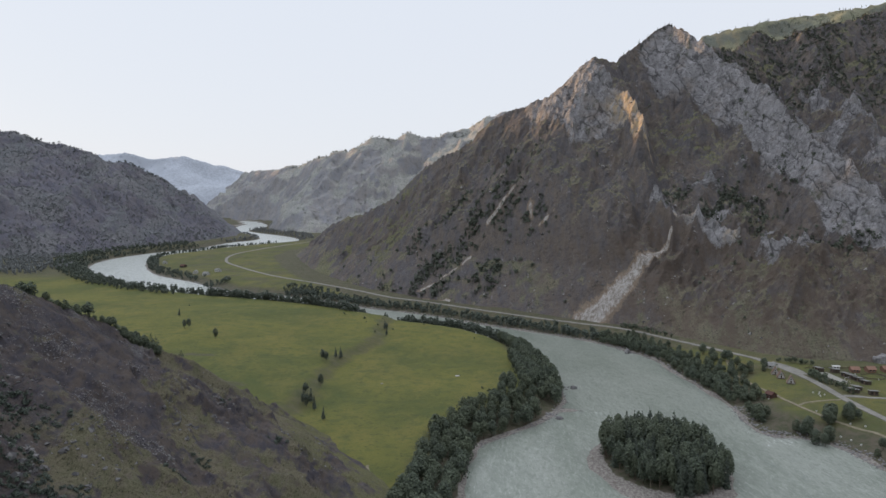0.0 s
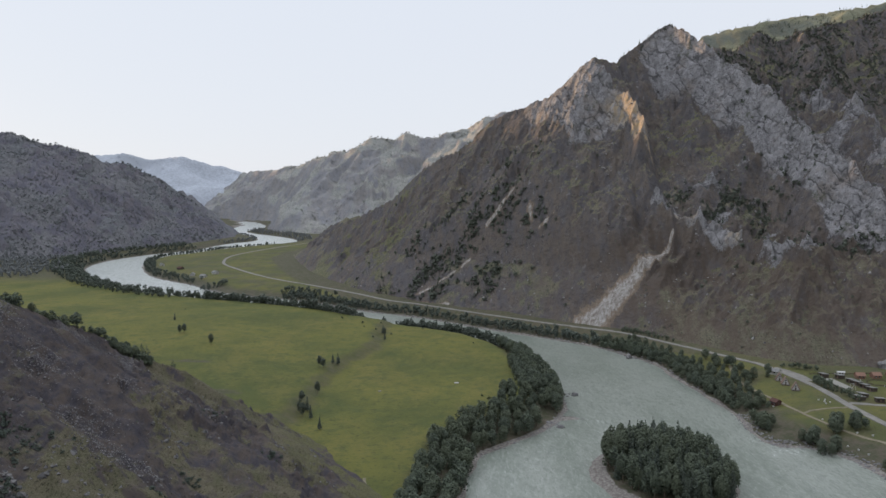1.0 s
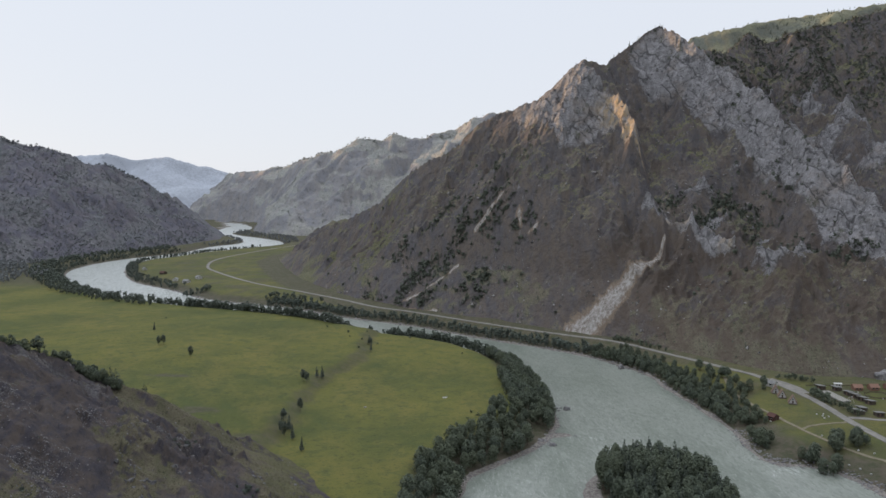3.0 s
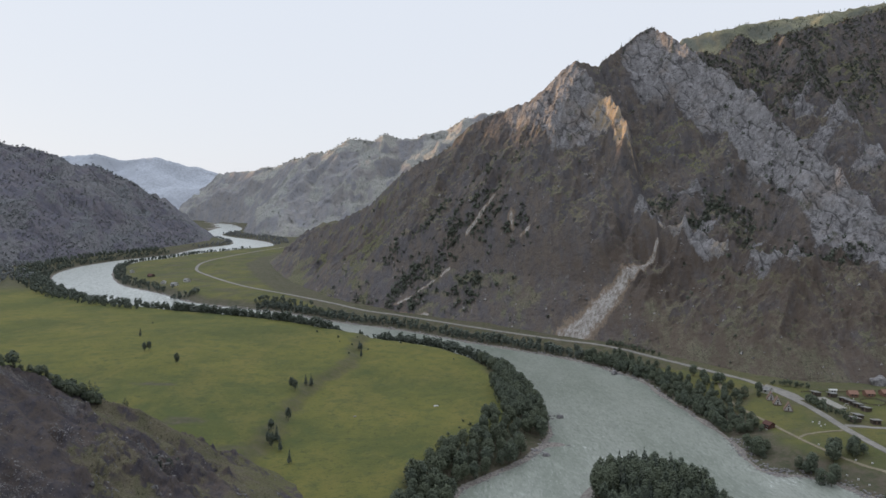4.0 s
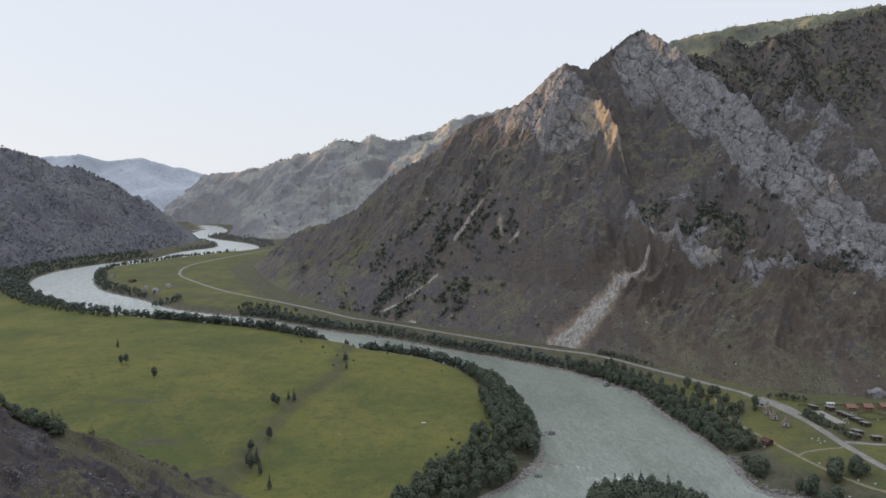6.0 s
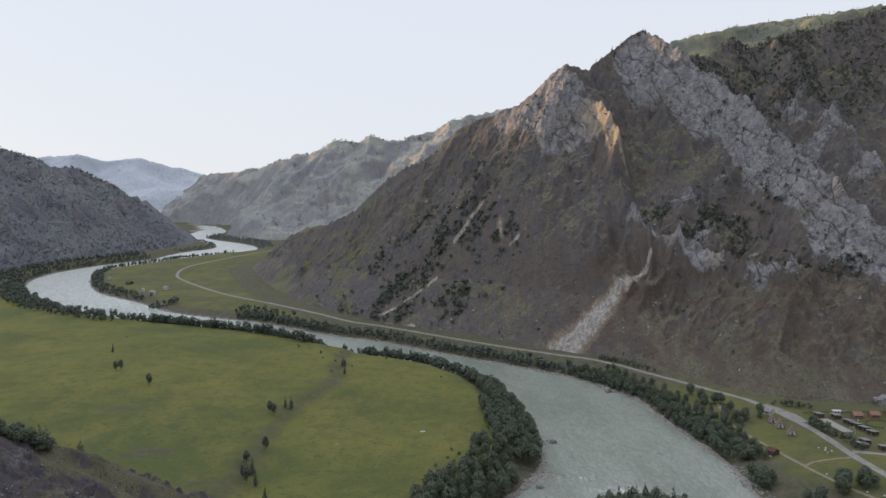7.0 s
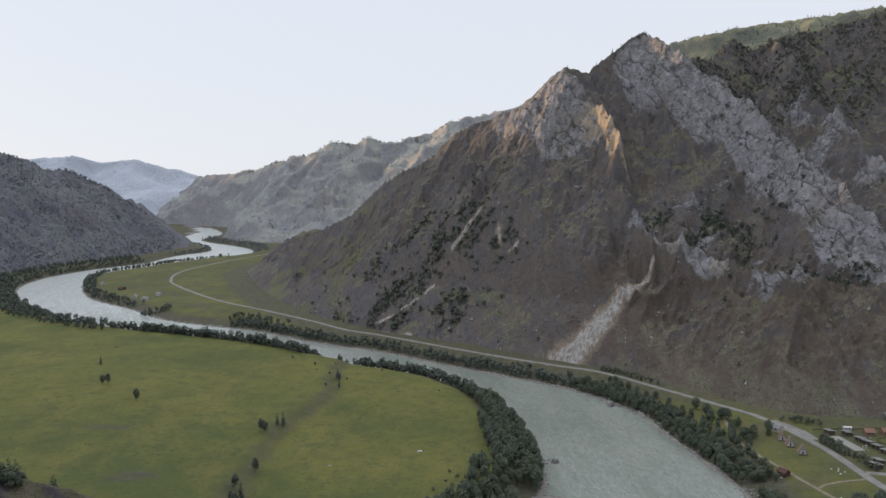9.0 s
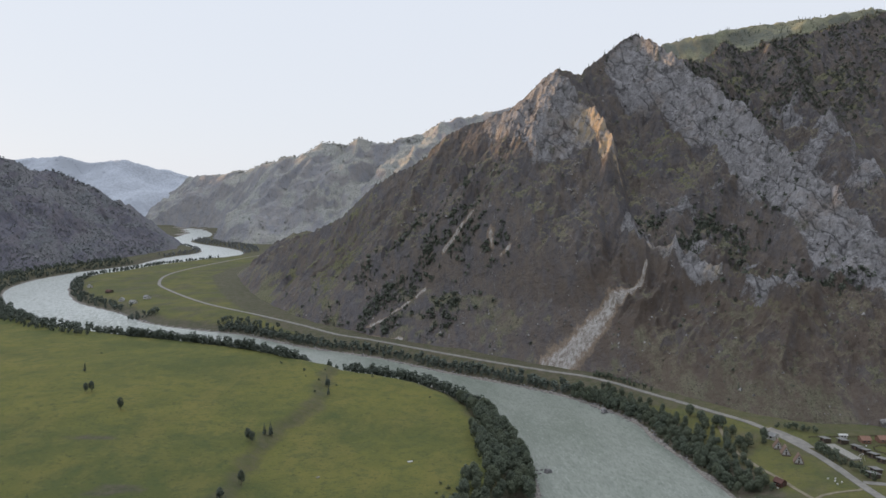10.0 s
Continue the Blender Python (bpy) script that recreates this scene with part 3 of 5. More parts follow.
def water_material():
    s = Shader("glacial_river_water", 0.30, 0.7)
    s.bsdf.inputs["IOR"].default_value = 1.33
    flow = s.scaled(1.0, 0.30, 1, 18)
    # sky sheen and the ripples' lights and darks are painted into the silt colour
    silt_and_sheen = s.mix(s.ramp(s.noise(45, 5, 0.6, flow), 0.36, 0.64), (0.178, 0.202, 0.166), (0.262, 0.280, 0.244))
    silt_and_sheen = s.mix(s.ramp(s.noise(5, 7, 0.75, flow, 0.7), 0.46, 0.66, 0, 0.55), silt_and_sheen, (0.345, 0.36, 0.325))
    silt_and_sheen = s.mix(s.ramp(s.noise(7, 6, 0.7, flow, 0.5), 0.54, 0.70, 0, 0.5), silt_and_sheen, (0.15, 0.175, 0.155))
    silt_and_sheen = s.mix(s.ramp(s.noise(2.0, 7, 0.8, flow, 0.6), 0.48, 0.62, 0, 0.7), silt_and_sheen, (0.125, 0.148, 0.118))
    silt_and_sheen = s.mix(s.ramp(s.noise(1.6, 6, 0.8, flow, 0.4), 0.53, 0.64, 0, 0.65), silt_and_sheen, (0.38, 0.395, 0.36))
    # white water near by; up the river the same white paints sky glare
    rapid_and_glare = s.ramp(s.attr("rapid_and_glare"), 0.0, 1.0, 0.0, 0.28)
    foam_and_glare = s.ramp(s.calc("ADD", s.noise(3.2, 8, 0.78, flow, 0.8), rapid_and_glare), 0.66, 0.78)
    col = s.mix(s.calc("MULTIPLY", foam_and_glare, 0.8), silt_and_sheen, (0.62, 0.64, 0.62))
    n1 = s.bump(s.noise(1.8, 6, 0.7, flow, 0.8), 0.4, 0.45)
    return s.done(col, s.bump(s.noise(8, 5, 0.6, flow, 0.5), 0.3, 0.8, n1))


def river_rapid_and_glare(x, y, z):
    """Broken water off the wooded point, along the outer bank and round the boulders; sky glare painted on the far
    reach.
    """
    m = 0.25 * np.exp(-((river_dist(x, y) + 4) / 6) ** 2)
    for cx, cy, rx, ry, k in ((112, 556, 14, 8, 0.6), (105, 490, 20, 10, 0.6), (125, 470, 30, 12, 0.7), (192, 455, 9, 20, 0.55), (178, 666, 5, 12, 0.6), (205, 430, 25, 10, 0.6), (60, 440, 30, 25, 0.35)):
        m = np.maximum(m, k * np.exp(-((x - cx) / rx) ** 2 - ((y - cy) / ry) ** 2))
    # far reach: pale foam painted in place of the sky's reflection
    m = np.maximum(m, 0.40 * step(640, 900, y) + 0.40 * step(950, 1300, y))
    return np.clip(m, 0, 1)


def plain(name, a, b, size, rough=0.85, spec=0.3, relief=0.3, depth=0.05):
    s = Shader(name, rough, spec)
    return s.done(s.mix(s.ramp(s.noise(size, 6, 0.65), 0.35, 0.65), a, b), s.bump(s.noise(size * 0.4, 5, 0.7), relief, depth))


def stone_material(name, dark, pale):
    """Broken stones, each of its own shade."""
    s = Shader(name, 0.9, 0.2)
    return s.done(s.mix(s.ramp(s.island(), 0.1, 0.95), dark, pale), s.bump(s.noise(0.6, 5, 0.7), 0.5, 0.2))


def leaf_material(name, dark, light, warm):
    s = Shader(name, 0.75, 0.25)
    col = s.mix(s.island(), dark, light)
    col = s.mix(s.calc("MULTIPLY", s.random(), 0.55), col, warm)
    return s.done(col)


GROUND_MAT = ground_material()
WATER_MAT = water_material()
ROAD_MAT = plain("worn_asphalt", (0.185, 0.175, 0.158), (0.25, 0.235, 0.212), 6)
TRACK_MAT = plain("dirt_track", (0.165, 0.145, 0.098), (0.23, 0.20, 0.138), 3)
BARK_MAT = plain("bark", (0.09, 0.07, 0.05), (0.15, 0.12, 0.09), 0.4)
LEAF_MAT = leaf_material("poplar_leaves", (0.058, 0.073, 0.060), (0.124, 0.148, 0.100), (0.108, 0.122, 0.072))
NEEDLE_MAT = leaf_material("pine_needles", (0.054, 0.068, 0.060), (0.098, 0.118, 0.090), (0.066, 0.078, 0.052))
SLOPE_MAT = leaf_material("slope_pine_needles", (0.062, 0.074, 0.066), (0.118, 0.132, 0.106), (0.10, 0.112, 0.08))
# the poplar green again, paled and blued to paint haze on the belts
BELT_MAT = leaf_material("hazed_belt_leaves", (0.064, 0.079, 0.072), (0.130, 0.150, 0.116), (0.10, 0.115, 0.084))
# hill and valley foliage, lightened towards blue-grey as painted haze
HAZED_LEAF_MAT = leaf_material("hazed_hill_foliage", (0.152, 0.165, 0.176), (0.230, 0.240, 0.244), (0.195, 0.205, 0.20))
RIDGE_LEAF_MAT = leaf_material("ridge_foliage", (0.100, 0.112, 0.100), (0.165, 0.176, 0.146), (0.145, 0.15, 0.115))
# haze painted as pale foliage, close to the tone of the range behind
FAR_LEAF_MAT = leaf_material("hazed_distant_foliage", (0.27, 0.282, 0.27), (0.33, 0.337, 0.31), (0.30, 0.305, 0.28))


# ---- meshes ----
def grid_thing(name, xs, ys, height, material, attrs=None, flat=False):
    X, Y = np.meshgrid(xs, ys)
    Z = height(X, Y)
    nx, ny = len(xs), len(ys)
    co = np.stack([X, Y, Z], -1).reshape(-1, 3)
    i = (np.arange(ny - 1)[:, None] * nx + np.arange(nx - 1)[None, :]).ravel()
    faces = np.stack([i, i + 1, i + 1 + nx, i + nx], -1)
    me = bpy.data.meshes.new(name)
    me.vertices.add(len(co))
    me.vertices.foreach_set("co", co.ravel())
    me.loops.add(faces.size)
    me.loops.foreach_set("vertex_index", faces.ravel().astype(np.int32))
    me.polygons.add(len(faces))
    me.polygons.foreach_set("loop_start", (np.arange(len(faces)) * 4).astype(np.int32))
    me.update(calc_edges=True)
    me.polygons.foreach_set("use_smooth", np.full(len(faces), not flat))
    for key, f in (attrs or {}).items():
        me.attributes.new(key, "FLOAT", "POINT").data.foreach_set("value", np.asarray(f(X, Y, Z), np.float32).ravel())
    me.materials.append(material)
    return new(name, me)


def spread(*stretches):
    """Grid lines: (start, end, step) stretches joined."""
    vals = np.concatenate([np.arange(a, b, s) for a, b, s in stretches] + [[stretches[-1][1]]])
    return vals


def ground_gravel(x, y, z):
    d = river_dist(x, y)
    ri = np.hypot((x - 122) / 42, (y - 391) / 52)
    isl = step(0.70, 0.82, ri) * (ri < 1.8)
    return np.maximum((1 - step(2, 5, d)) * (d > -40), isl)


def ground_rough(x, y, z):
    d = river_dist(x, y)
    ds = line_dist(x, y, scarp_line)[0]
    left = shores(x, y)[0] < shores(x, y)[1]
    scarp = (1 - step(1, 10, ds + 5 * fbm(x, y, 25, 3, 77))) * 0.6
    bank = 1 - step(20, 34, d + 5 * fbm(x, y, 30, 3, 78))
    wild = np.maximum(0.85 * step(2000, 2150, y), np.where(left, 0.8 * step(1130, 1260, y), 0))
    bare = 0.0
    for cx, cy, rx, ry in ((-198, 578, 17, 5), (-150, 495, 13, 6), (-160, 488, 9, 4), (-110, 452, 12, 3)):
        bare = np.maximum(bare, 0.9 * step(1.2, 0.6, np.hypot((x - cx) / rx, (y - cy) / ry) + 0.4 * fbm(x, y, 8, 3, 79)))
    return np.clip(np.maximum(np.maximum(np.maximum(scarp, bank), np.maximum(bare, wild)), np.where(left, 0, np.where(within(x, y, foot_poly) > -18 - 26 * step(620, 720, y), 0.6 + 0.3 * step(620, 720, y), 0.22 + 0.45 * step(-0.1, 0.5, fbm(x, y, 45, 3, 83))))), 0, 1)


ground = tagged(grid_thing("ground", spread((-3600, -900, 60), (-900, -420, 6), (-420, 420, 3.8), (420, 480, 10), (480, 3000, 60)),
                           spread((-900, 180, 40), (180, 1050, 3.8), (1050, 2000, 8), (2000, 3700, 16), (3700, 4900, 80)),
                           ground_height, GROUND_MAT, {"gravel": ground_gravel, "rough_grass": ground_rough}),
                "green valley meadow with gravelly river banks", "ground", "", "structure")


def wave_height(x, y):
    return 0.06 * fbm(x + 0.5 * y, y * 0.5, 14, 3, 81)


water = tagged(grid_thing("water", spread((-1200, -100, 25), (-100, 330, 4)), spread((-280, 300, 20), (300, 900, 4), (900, 3800, 25)), wave_height, WATER_MAT, {"rapid_and_glare": river_rapid_and_glare}),
               "pale grey-green glacial river with riffles", "river", "", "structure")

GREEN_SHELF = [(300, 787), (323, 772), (339, 721), (355, 689)]


def main_lush(x, y, z):
    """Greener turf: the western nose, the shelf below the crag, the foot of the slope."""
    m = 1.0 * np.exp(-((x + 120) / 120) ** 2 - ((y - 1230) / 190) ** 2) + 1.3 * np.exp(-(line_dist(x, y, GREEN_SHELF)[0] / 9) ** 2) + 0.2 * np.exp(-((z - 12) / 14) ** 2)
    m = m + 0.6 * step(400, 470, x) * step(260, 320, z)
    return np.clip(m + 0.85 * np.exp(-((x - 325) / 45) ** 2 - ((y - 985) / 85) ** 2), 0, 1)


def main_rust(x, y, z):
    """Rusty weathered ground on the lower eastern slope and above the scree."""
    return np.clip(1.0 * step(60, 240, x) * step(140, 85, z) + 0.7 * np.exp(-((x - 240) / 16) ** 2 - ((y - 845) / 22) ** 2), 0, 1)


def main_sun_and_ochre(x, y, z):
    """Warm sunlight painted over the broken rib's reddish stone, and iron-stained limestone in patches of the scar."""
    return np.maximum(np.exp(-(line_dist(x, y, LIT_FIN)[0] / 15) ** 2), 0.55 * np.exp(-(line_dist(x, y, SCAR)[0] / 7) ** 2) * step(-0.2, 0.3, fbm(x, y, 18, 2, 67)))


mountain = tagged(grid_thing("mountain", spread((-420, -100, 4), (-100, 620, 1.9), (620, 1300, 8)), spread((480, 620, 5), (620, 1200, 1.9), (1200, 1650, 5)),
                             main_height, MAIN_MAT, {"rock": main_rock, "scree": main_scree, "lush": main_lush, "rust": main_rust, "sun_and_ochre": main_sun_and_ochre}, True),
                  "steep brown mountain with grey limestone cliffs and scree", "mountain", "", "structure")
hill = tagged(grid_thing("hillside", spread((-420, -240, 4), (-240, -20, 0.8), (-20, 20, 4)), spread((-200, 130, 6), (130, 420, 0.8)), hill_height, HILL_MAT,
                         {"rock": lambda x, y, z: np.clip(0.16 + 0.40 * fbm(x, y, 42, 4, 95), 0, 1),
                          "lush": lambda x, y, z: np.clip(0.75 - (z - 15) / 55, 0, 0.8),
                          "schist": lambda x, y, z: 0.7 * step(-100, -140, x + 0.25 * (y - 300)) * step(380, 320, y) + 0.6 * fbm(x, y, 30, 3, 96) + 0.8 * step(-3, 8, within(x, y, HILL_FACE))}),
              "dark rocky hillside with thin turf above the meadow", "hill", "", "structure")
zero = {"rock": lambda x, y, z: np.clip(0.08 + 0.25 * fbm(x, y, 150, 4, 97), 0, 1)}
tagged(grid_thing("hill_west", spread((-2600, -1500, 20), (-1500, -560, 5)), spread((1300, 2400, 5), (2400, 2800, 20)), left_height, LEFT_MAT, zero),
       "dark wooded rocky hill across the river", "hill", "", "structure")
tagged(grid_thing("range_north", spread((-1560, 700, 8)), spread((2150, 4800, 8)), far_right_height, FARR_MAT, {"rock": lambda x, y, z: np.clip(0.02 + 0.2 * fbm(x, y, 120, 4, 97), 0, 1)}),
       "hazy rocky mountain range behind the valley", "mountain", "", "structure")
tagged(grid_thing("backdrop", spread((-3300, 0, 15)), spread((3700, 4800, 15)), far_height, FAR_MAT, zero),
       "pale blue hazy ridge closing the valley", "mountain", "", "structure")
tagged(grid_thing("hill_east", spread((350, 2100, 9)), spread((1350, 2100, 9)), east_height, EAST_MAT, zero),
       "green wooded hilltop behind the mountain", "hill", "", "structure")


# never in view: added only to cast the valley's evening shade
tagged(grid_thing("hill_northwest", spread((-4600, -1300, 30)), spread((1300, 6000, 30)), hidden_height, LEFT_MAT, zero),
       "unseen ridge added to keep the low sun off the valley", "hill", "", "structure")


def ribbon(name, line, width, material, lift, height):
    """A strip that follows the ground."""
    line = smooth_line(line, 8)
    tan = np.gradient(line, axis=0)
    tan /= np.linalg.norm(tan, axis=1)[:, None]
    side = np.stack([-tan[:, 1], tan[:, 0]], -1)
    rows = []
    for k in (-0.5, -0.46, -0.2, 0.2, 0.46, 0.5):
        p = line + side * (width * k)
        z = height(p[:, 0], p[:, 1]) + (lift if abs(k) < 0.48 else -0.4)
        rows.append(np.column_stack([p, z]))
    co = np.stack(rows, 1).reshape(-1, 3)
    n = len(rows)
    faces = [(i * n + j, i * n + j + 1, i * n + n + j + 1, i * n + n + j) for i in range(len(line) - 1) for j in range(n - 1)]
    me = bpy.data.meshes.new(name)
    me.from_pydata(co.tolist(), [], faces)
    me.materials.append(material)
    return new(name, me)


tagged(ribbon("road", ROAD, 6.0, ROAD_MAT, 0.35, ground_height), "pale worn asphalt valley road along the river", "road", "", "structure")


# ---- trees ----
rng = random.Random(7)


def leaf_card(bm, centre, out, size, r):
    """A small bent spray of leaves: two quads that fold along the middle."""
    n = Vector(out).normalized()
    n = (n + Vector((r.uniform(-0.7, 0.7), r.uniform(-0.7, 0.7), r.uniform(-0.3, 0.8)))).normalized()
    a = n.orthogonal().normalized()
    b = n.cross(a)
    s = r.uniform(0, 6.28)
    a, b = a * math.cos(s) + b * math.sin(s), b * math.cos(s) - a * math.sin(s)
    c = Vector(centre)
    w, h, k = size * r.uniform(0.7, 1.2), size * r.uniform(0.7, 1.3), size * 0.22
    v = [bm.verts.new(p) for p in (c - a * w - n * k, c - b * h, c + a * w - n * k, c + b * h)]
    bm.faces.new((v[0], v[1], v[3]))
    bm.faces.new((v[1], v[2], v[3]))


def trunk_bmesh(height, radius, limbs, r):
    """A tapered, slightly bent trunk with a few limbs."""
    bm = bmesh.new()

    def limb(base, tip, r0, r1, sides):
        base, tip = Vector(base), Vector(tip)
        d = (tip - base).normalized()
        u = d.orthogonal().normalized()
        v = d.cross(u)
        mid = (base + tip) / 2 + u * r.uniform(-0.04, 0.04) * (tip - base).length
        rings = []
        for p, rad in ((base, r0), (mid, (r0 + r1) / 2), (tip, r1)):
            rings.append([bm.verts.new(p + (u * math.cos(6.283 * k / sides) + v * math.sin(6.283 * k / sides)) * rad) for k in range(sides)])
        for lo, hi in zip(rings, rings[1:]):
            for k in range(sides):
                bm.faces.new((lo[k], lo[(k + 1) % sides], hi[(k + 1) % sides], hi[k]))
        bm.faces.new(rings[-1])

    limb((0, 0, -0.8), (r.uniform(-0.3, 0.3), r.uniform(-0.3, 0.3), height * 0.8), radius, radius * 0.25, 6)
    for k in range(limbs):
        a, z = r.uniform(0, 6.28), height * r.uniform(0.22, 0.6)
        e = height * r.uniform(0.15, 0.24)
        limb((0, 0, z), (e * math.cos(a), e * math.sin(a), z + e * r.uniform(0.6, 1.1)), radius * 0.4, radius * 0.1, 4)
    return bm


def broad_crown(height, width, cards, size, r, low=0.12):
    """A crown of leaf sprays round several uneven lobes."""
    bm = bmesh.new()
    lobes = [((0, 0, height * 0.62), width * 0.42, height * 0.34)]
    for k in range(7):
        a = 6.283 * k / 7 + r.uniform(-0.4, 0.4)
        z = height * r.uniform(low + 0.18, 0.72)
        d = width * r.uniform(0.16, 0.30)
        lobes.append(((d * math.cos(a), d * math.sin(a), z), width * r.uniform(0.20, 0.30), height * r.uniform(0.14, 0.22)))
    lobes.append(((r.uniform(-0.3, 0.3), r.uniform(-0.3, 0.3), height * 0.84), width * 0.2, height * 0.16))
    for k in range(cards):
        (cx, cy, cz), rw, rh = lobes[0] if k % 4 == 0 else r.choice(lobes)
        d = Vector((r.gauss(0, 1), r.gauss(0, 1), r.gauss(0.15, 1))).normalized()
        f = r.uniform(0.72, 1.06)
        leaf_card(bm, (cx + d.x * rw * f, cy + d.y * rw * f, max(height * low, cz + d.z * rh * f)), d, size, r)
    return bm


def pine_crown(height, width, tiers, per, size, r, low=0.10):
    """Drooping tiers of needle sprays that narrow to the tip."""
    bm = bmesh.new()
    for k in range(tiers):
        s = k / (tiers - 1)
        z = height * (low + (1 - low) * s)
        rad = width * 0.5 * ((1 - s) ** 0.7 * r.uniform(0.7, 1.15) + 0.05)
        for j in range(max(4, int(per * (1.1 - s)))):
            a = r.uniform(0, 6.28)
            f = r.uniform(0.35, 1.0)
            leaf_card(bm, (rad * f * math.cos(a), rad * f * math.sin(a), z - 0.25 * rad * f + height * r.uniform(-0.03, 0.03)),
                      (math.cos(a), math.sin(a), 0.5), size * (0.6 + 0.5 * (1 - s)), r)
    return bm


def part(name, bm, material, parent, label=""):
    me = bpy.data.meshes.new(name)
    bm.to_mesh(me)
    bm.free()
    me.materials.append(material)
    ob = new(name, me)
    ob.parent = parent
    return tagged(ob, label)


def tree_thing(name, trunk, crown, leaf, label, category, group):
    ob = new(name)
    part("trunk", trunk, BARK_MAT, ob)
    part("crown", crown, leaf, ob)
    return tagged(ob, label, category, group)


def sprays(bm):
    """The triangles of a crown as an array, for joined woods."""
    tri = np.array([[v.co[:] for v in f.verts] for f in bm.faces])
    bm.free()
    return tri


def woods(name, places, forms, material, label, category):
    """Many trees joined in one mesh: places of x, y, z, height; forms are unit-height crowns."""
    r = random.Random(len(places))
    blocks = []
    for x, y, z, h in places:
        tri = r.choice(forms)
        a = r.uniform(0, 6.28)
        w = h * r.uniform(0.85, 1.2)
        c, s = math.cos(a) * w, math.sin(a) * w
        blocks.append(np.stack([tri[..., 0] * c - tri[..., 1] * s + x, tri[..., 0] * s + tri[..., 1] * c + y, tri[..., 2] * h + z], -1))
    co = np.concatenate(blocks).reshape(-1, 3)
    n = len(co) // 3
    me = bpy.data.meshes.new(name)
    me.vertices.add(len(co))
    me.vertices.foreach_set("co", co.ravel())
    me.loops.add(len(co))
    me.loops.foreach_set("vertex_index", np.arange(len(co), dtype=np.int32))
    me.polygons.add(n)
    me.polygons.foreach_set("loop_start", (np.arange(n) * 3).astype(np.int32))
    me.update(calc_edges=True)
    me.materials.append(material)
    return tagged(new(name, me), label, category, "", "stuff")


def heights(pts, height):
    a = np.array(pts, float)
    return height(a[:, 0], a[:, 1])


def belt(line, n, inner, outer, r):
    """Random places in a strip beside a line; positive distances lie to the line's left."""
    line = smooth_line(line, 4)
    seg = np.linalg.norm(np.diff(line, axis=0), axis=1)
    run = np.concatenate([[0], np.cumsum(seg)])
    res = []
    for _ in range(n):
        s = r.uniform(0, run[-1])
        i = min(int(np.searchsorted(run, s)) - 1, len(seg) - 1) if s > 0 else 0
        t = (line[i + 1] - line[i]) / seg[i]
        p = line[i] + t * (s - run[i])
        d = r.uniform(inner, outer)
        res.append((p[0] - t[1] * d, p[1] + t[0] * d))
    return res


def thin_out(pts, gap):
    """Drops places that stand closer than gap to one already kept."""
    kept, cells = [], {}
    for p in pts:
        c = (int(p[0] // gap), int(p[1] // gap))
        if all((p[0] - q[0]) ** 2 + (p[1] - q[1]) ** 2 > gap * gap for i in (-1, 0, 1) for j in (-1, 0, 1) for q in cells.get((c[0] + i, c[1] + j), ())):
            kept.append(p)
            cells.setdefault(c, []).append(p)
    return kept


def plant(protos, pts, height, low, high, r):
    """Copies of the given trees at the places; the scale varies the height."""
    zs = heights(pts, height)
    for p, z in zip(pts, zs):
        ob = r.choice(protos)
        s = r.uniform(low, high)
        q = copy_thing(ob, pose(p[0], p[1], z - 0.1, r.uniform(-3, 3), r.uniform(-3, 3), r.uniform(0, 360)))
        q.scale = (s * r.uniform(0.9, 1.1), s * r.uniform(0.9, 1.1), s)


def discard(obs):
    for ob in obs:
        for o in (*ob.children_recursive, ob):
            bpy.data.objects.remove(o)


# forms of unit height for the joined woods
poplar_forms = [sprays(broad_crown(1, 0.62, 76, 0.09, random.Random(40 + k), 0.06)) for k in range(5)]
pine_forms = [sprays(pine_crown(1, 0.42, 9, 9, 0.085, random.Random(50 + k), 0.06)) for k in range(4)]
tuft_forms = [sprays(broad_crown(1, 0.9, 15, 0.21, random.Random(75 + k), 0.0)) for k in range(4)]
bush_forms = [sprays(broad_crown(1, 1.25, 34, 0.17, random.Random(60 + k), 0.0)) for k in range(4)]

# the islet's wood
island_label = "tall dark green poplar in the islet wood"
protos = [tree_thing("poplar_tree", trunk_bmesh(15, 0.30, 4, random.Random(k)), broad_crown(16, 6.0, 820, 0.40, random.Random(k), 0.06), LEAF_MAT, island_label, "tree",
                     "trees on the islet") for k in range(4)]
pines = [tree_thing("pine_tree", trunk_bmesh(16, 0.26, 0, random.Random(k + 9)), pine_crown(17, 6.2, 20, 36, 0.55, random.Random(k + 9), 0.06), NEEDLE_MAT,
                    "dark green pine in the islet wood", "tree", "pines on the islet") for k in range(3)]
spots = []
for _ in range(2600):
    a, q = rng.uniform(0, 6.283), math.sqrt(rng.uniform(0, 1))
    spots.append((122 + 31 * q * math.cos(a) - 3 * q * math.sin(a), 392 + 42 * q * math.sin(a)))
spots = thin_out(spots, 3.9)
plant([*protos, *protos, *pines], [p for p in spots if p[1] < 395], ground_height, 0.8, 1.12, rng)
plant([*protos, *protos, *pines], [p for p in spots if p[1] >= 395], ground_height, 1.0, 1.3, rng)
discard([*protos, *pines])

# the thick belt between the meadow and the river
protos = [tree_thing("poplar_tree", trunk_bmesh(12, 0.28, 5, random.Random(k + 20)), broad_crown(13, 8.0, 880, 0.42, random.Random(k + 20), 0.05), LEAF_MAT,
                     "rounded dark green poplar on the river bank", "tree", "trees on the near bank") for k in range(5)]
BELT_NEAR = [(2, 300), (10, 350), (20, 415), (33, 436), (66, 469), (88, 516), (92, 549), (91, 611), (79, 689)]
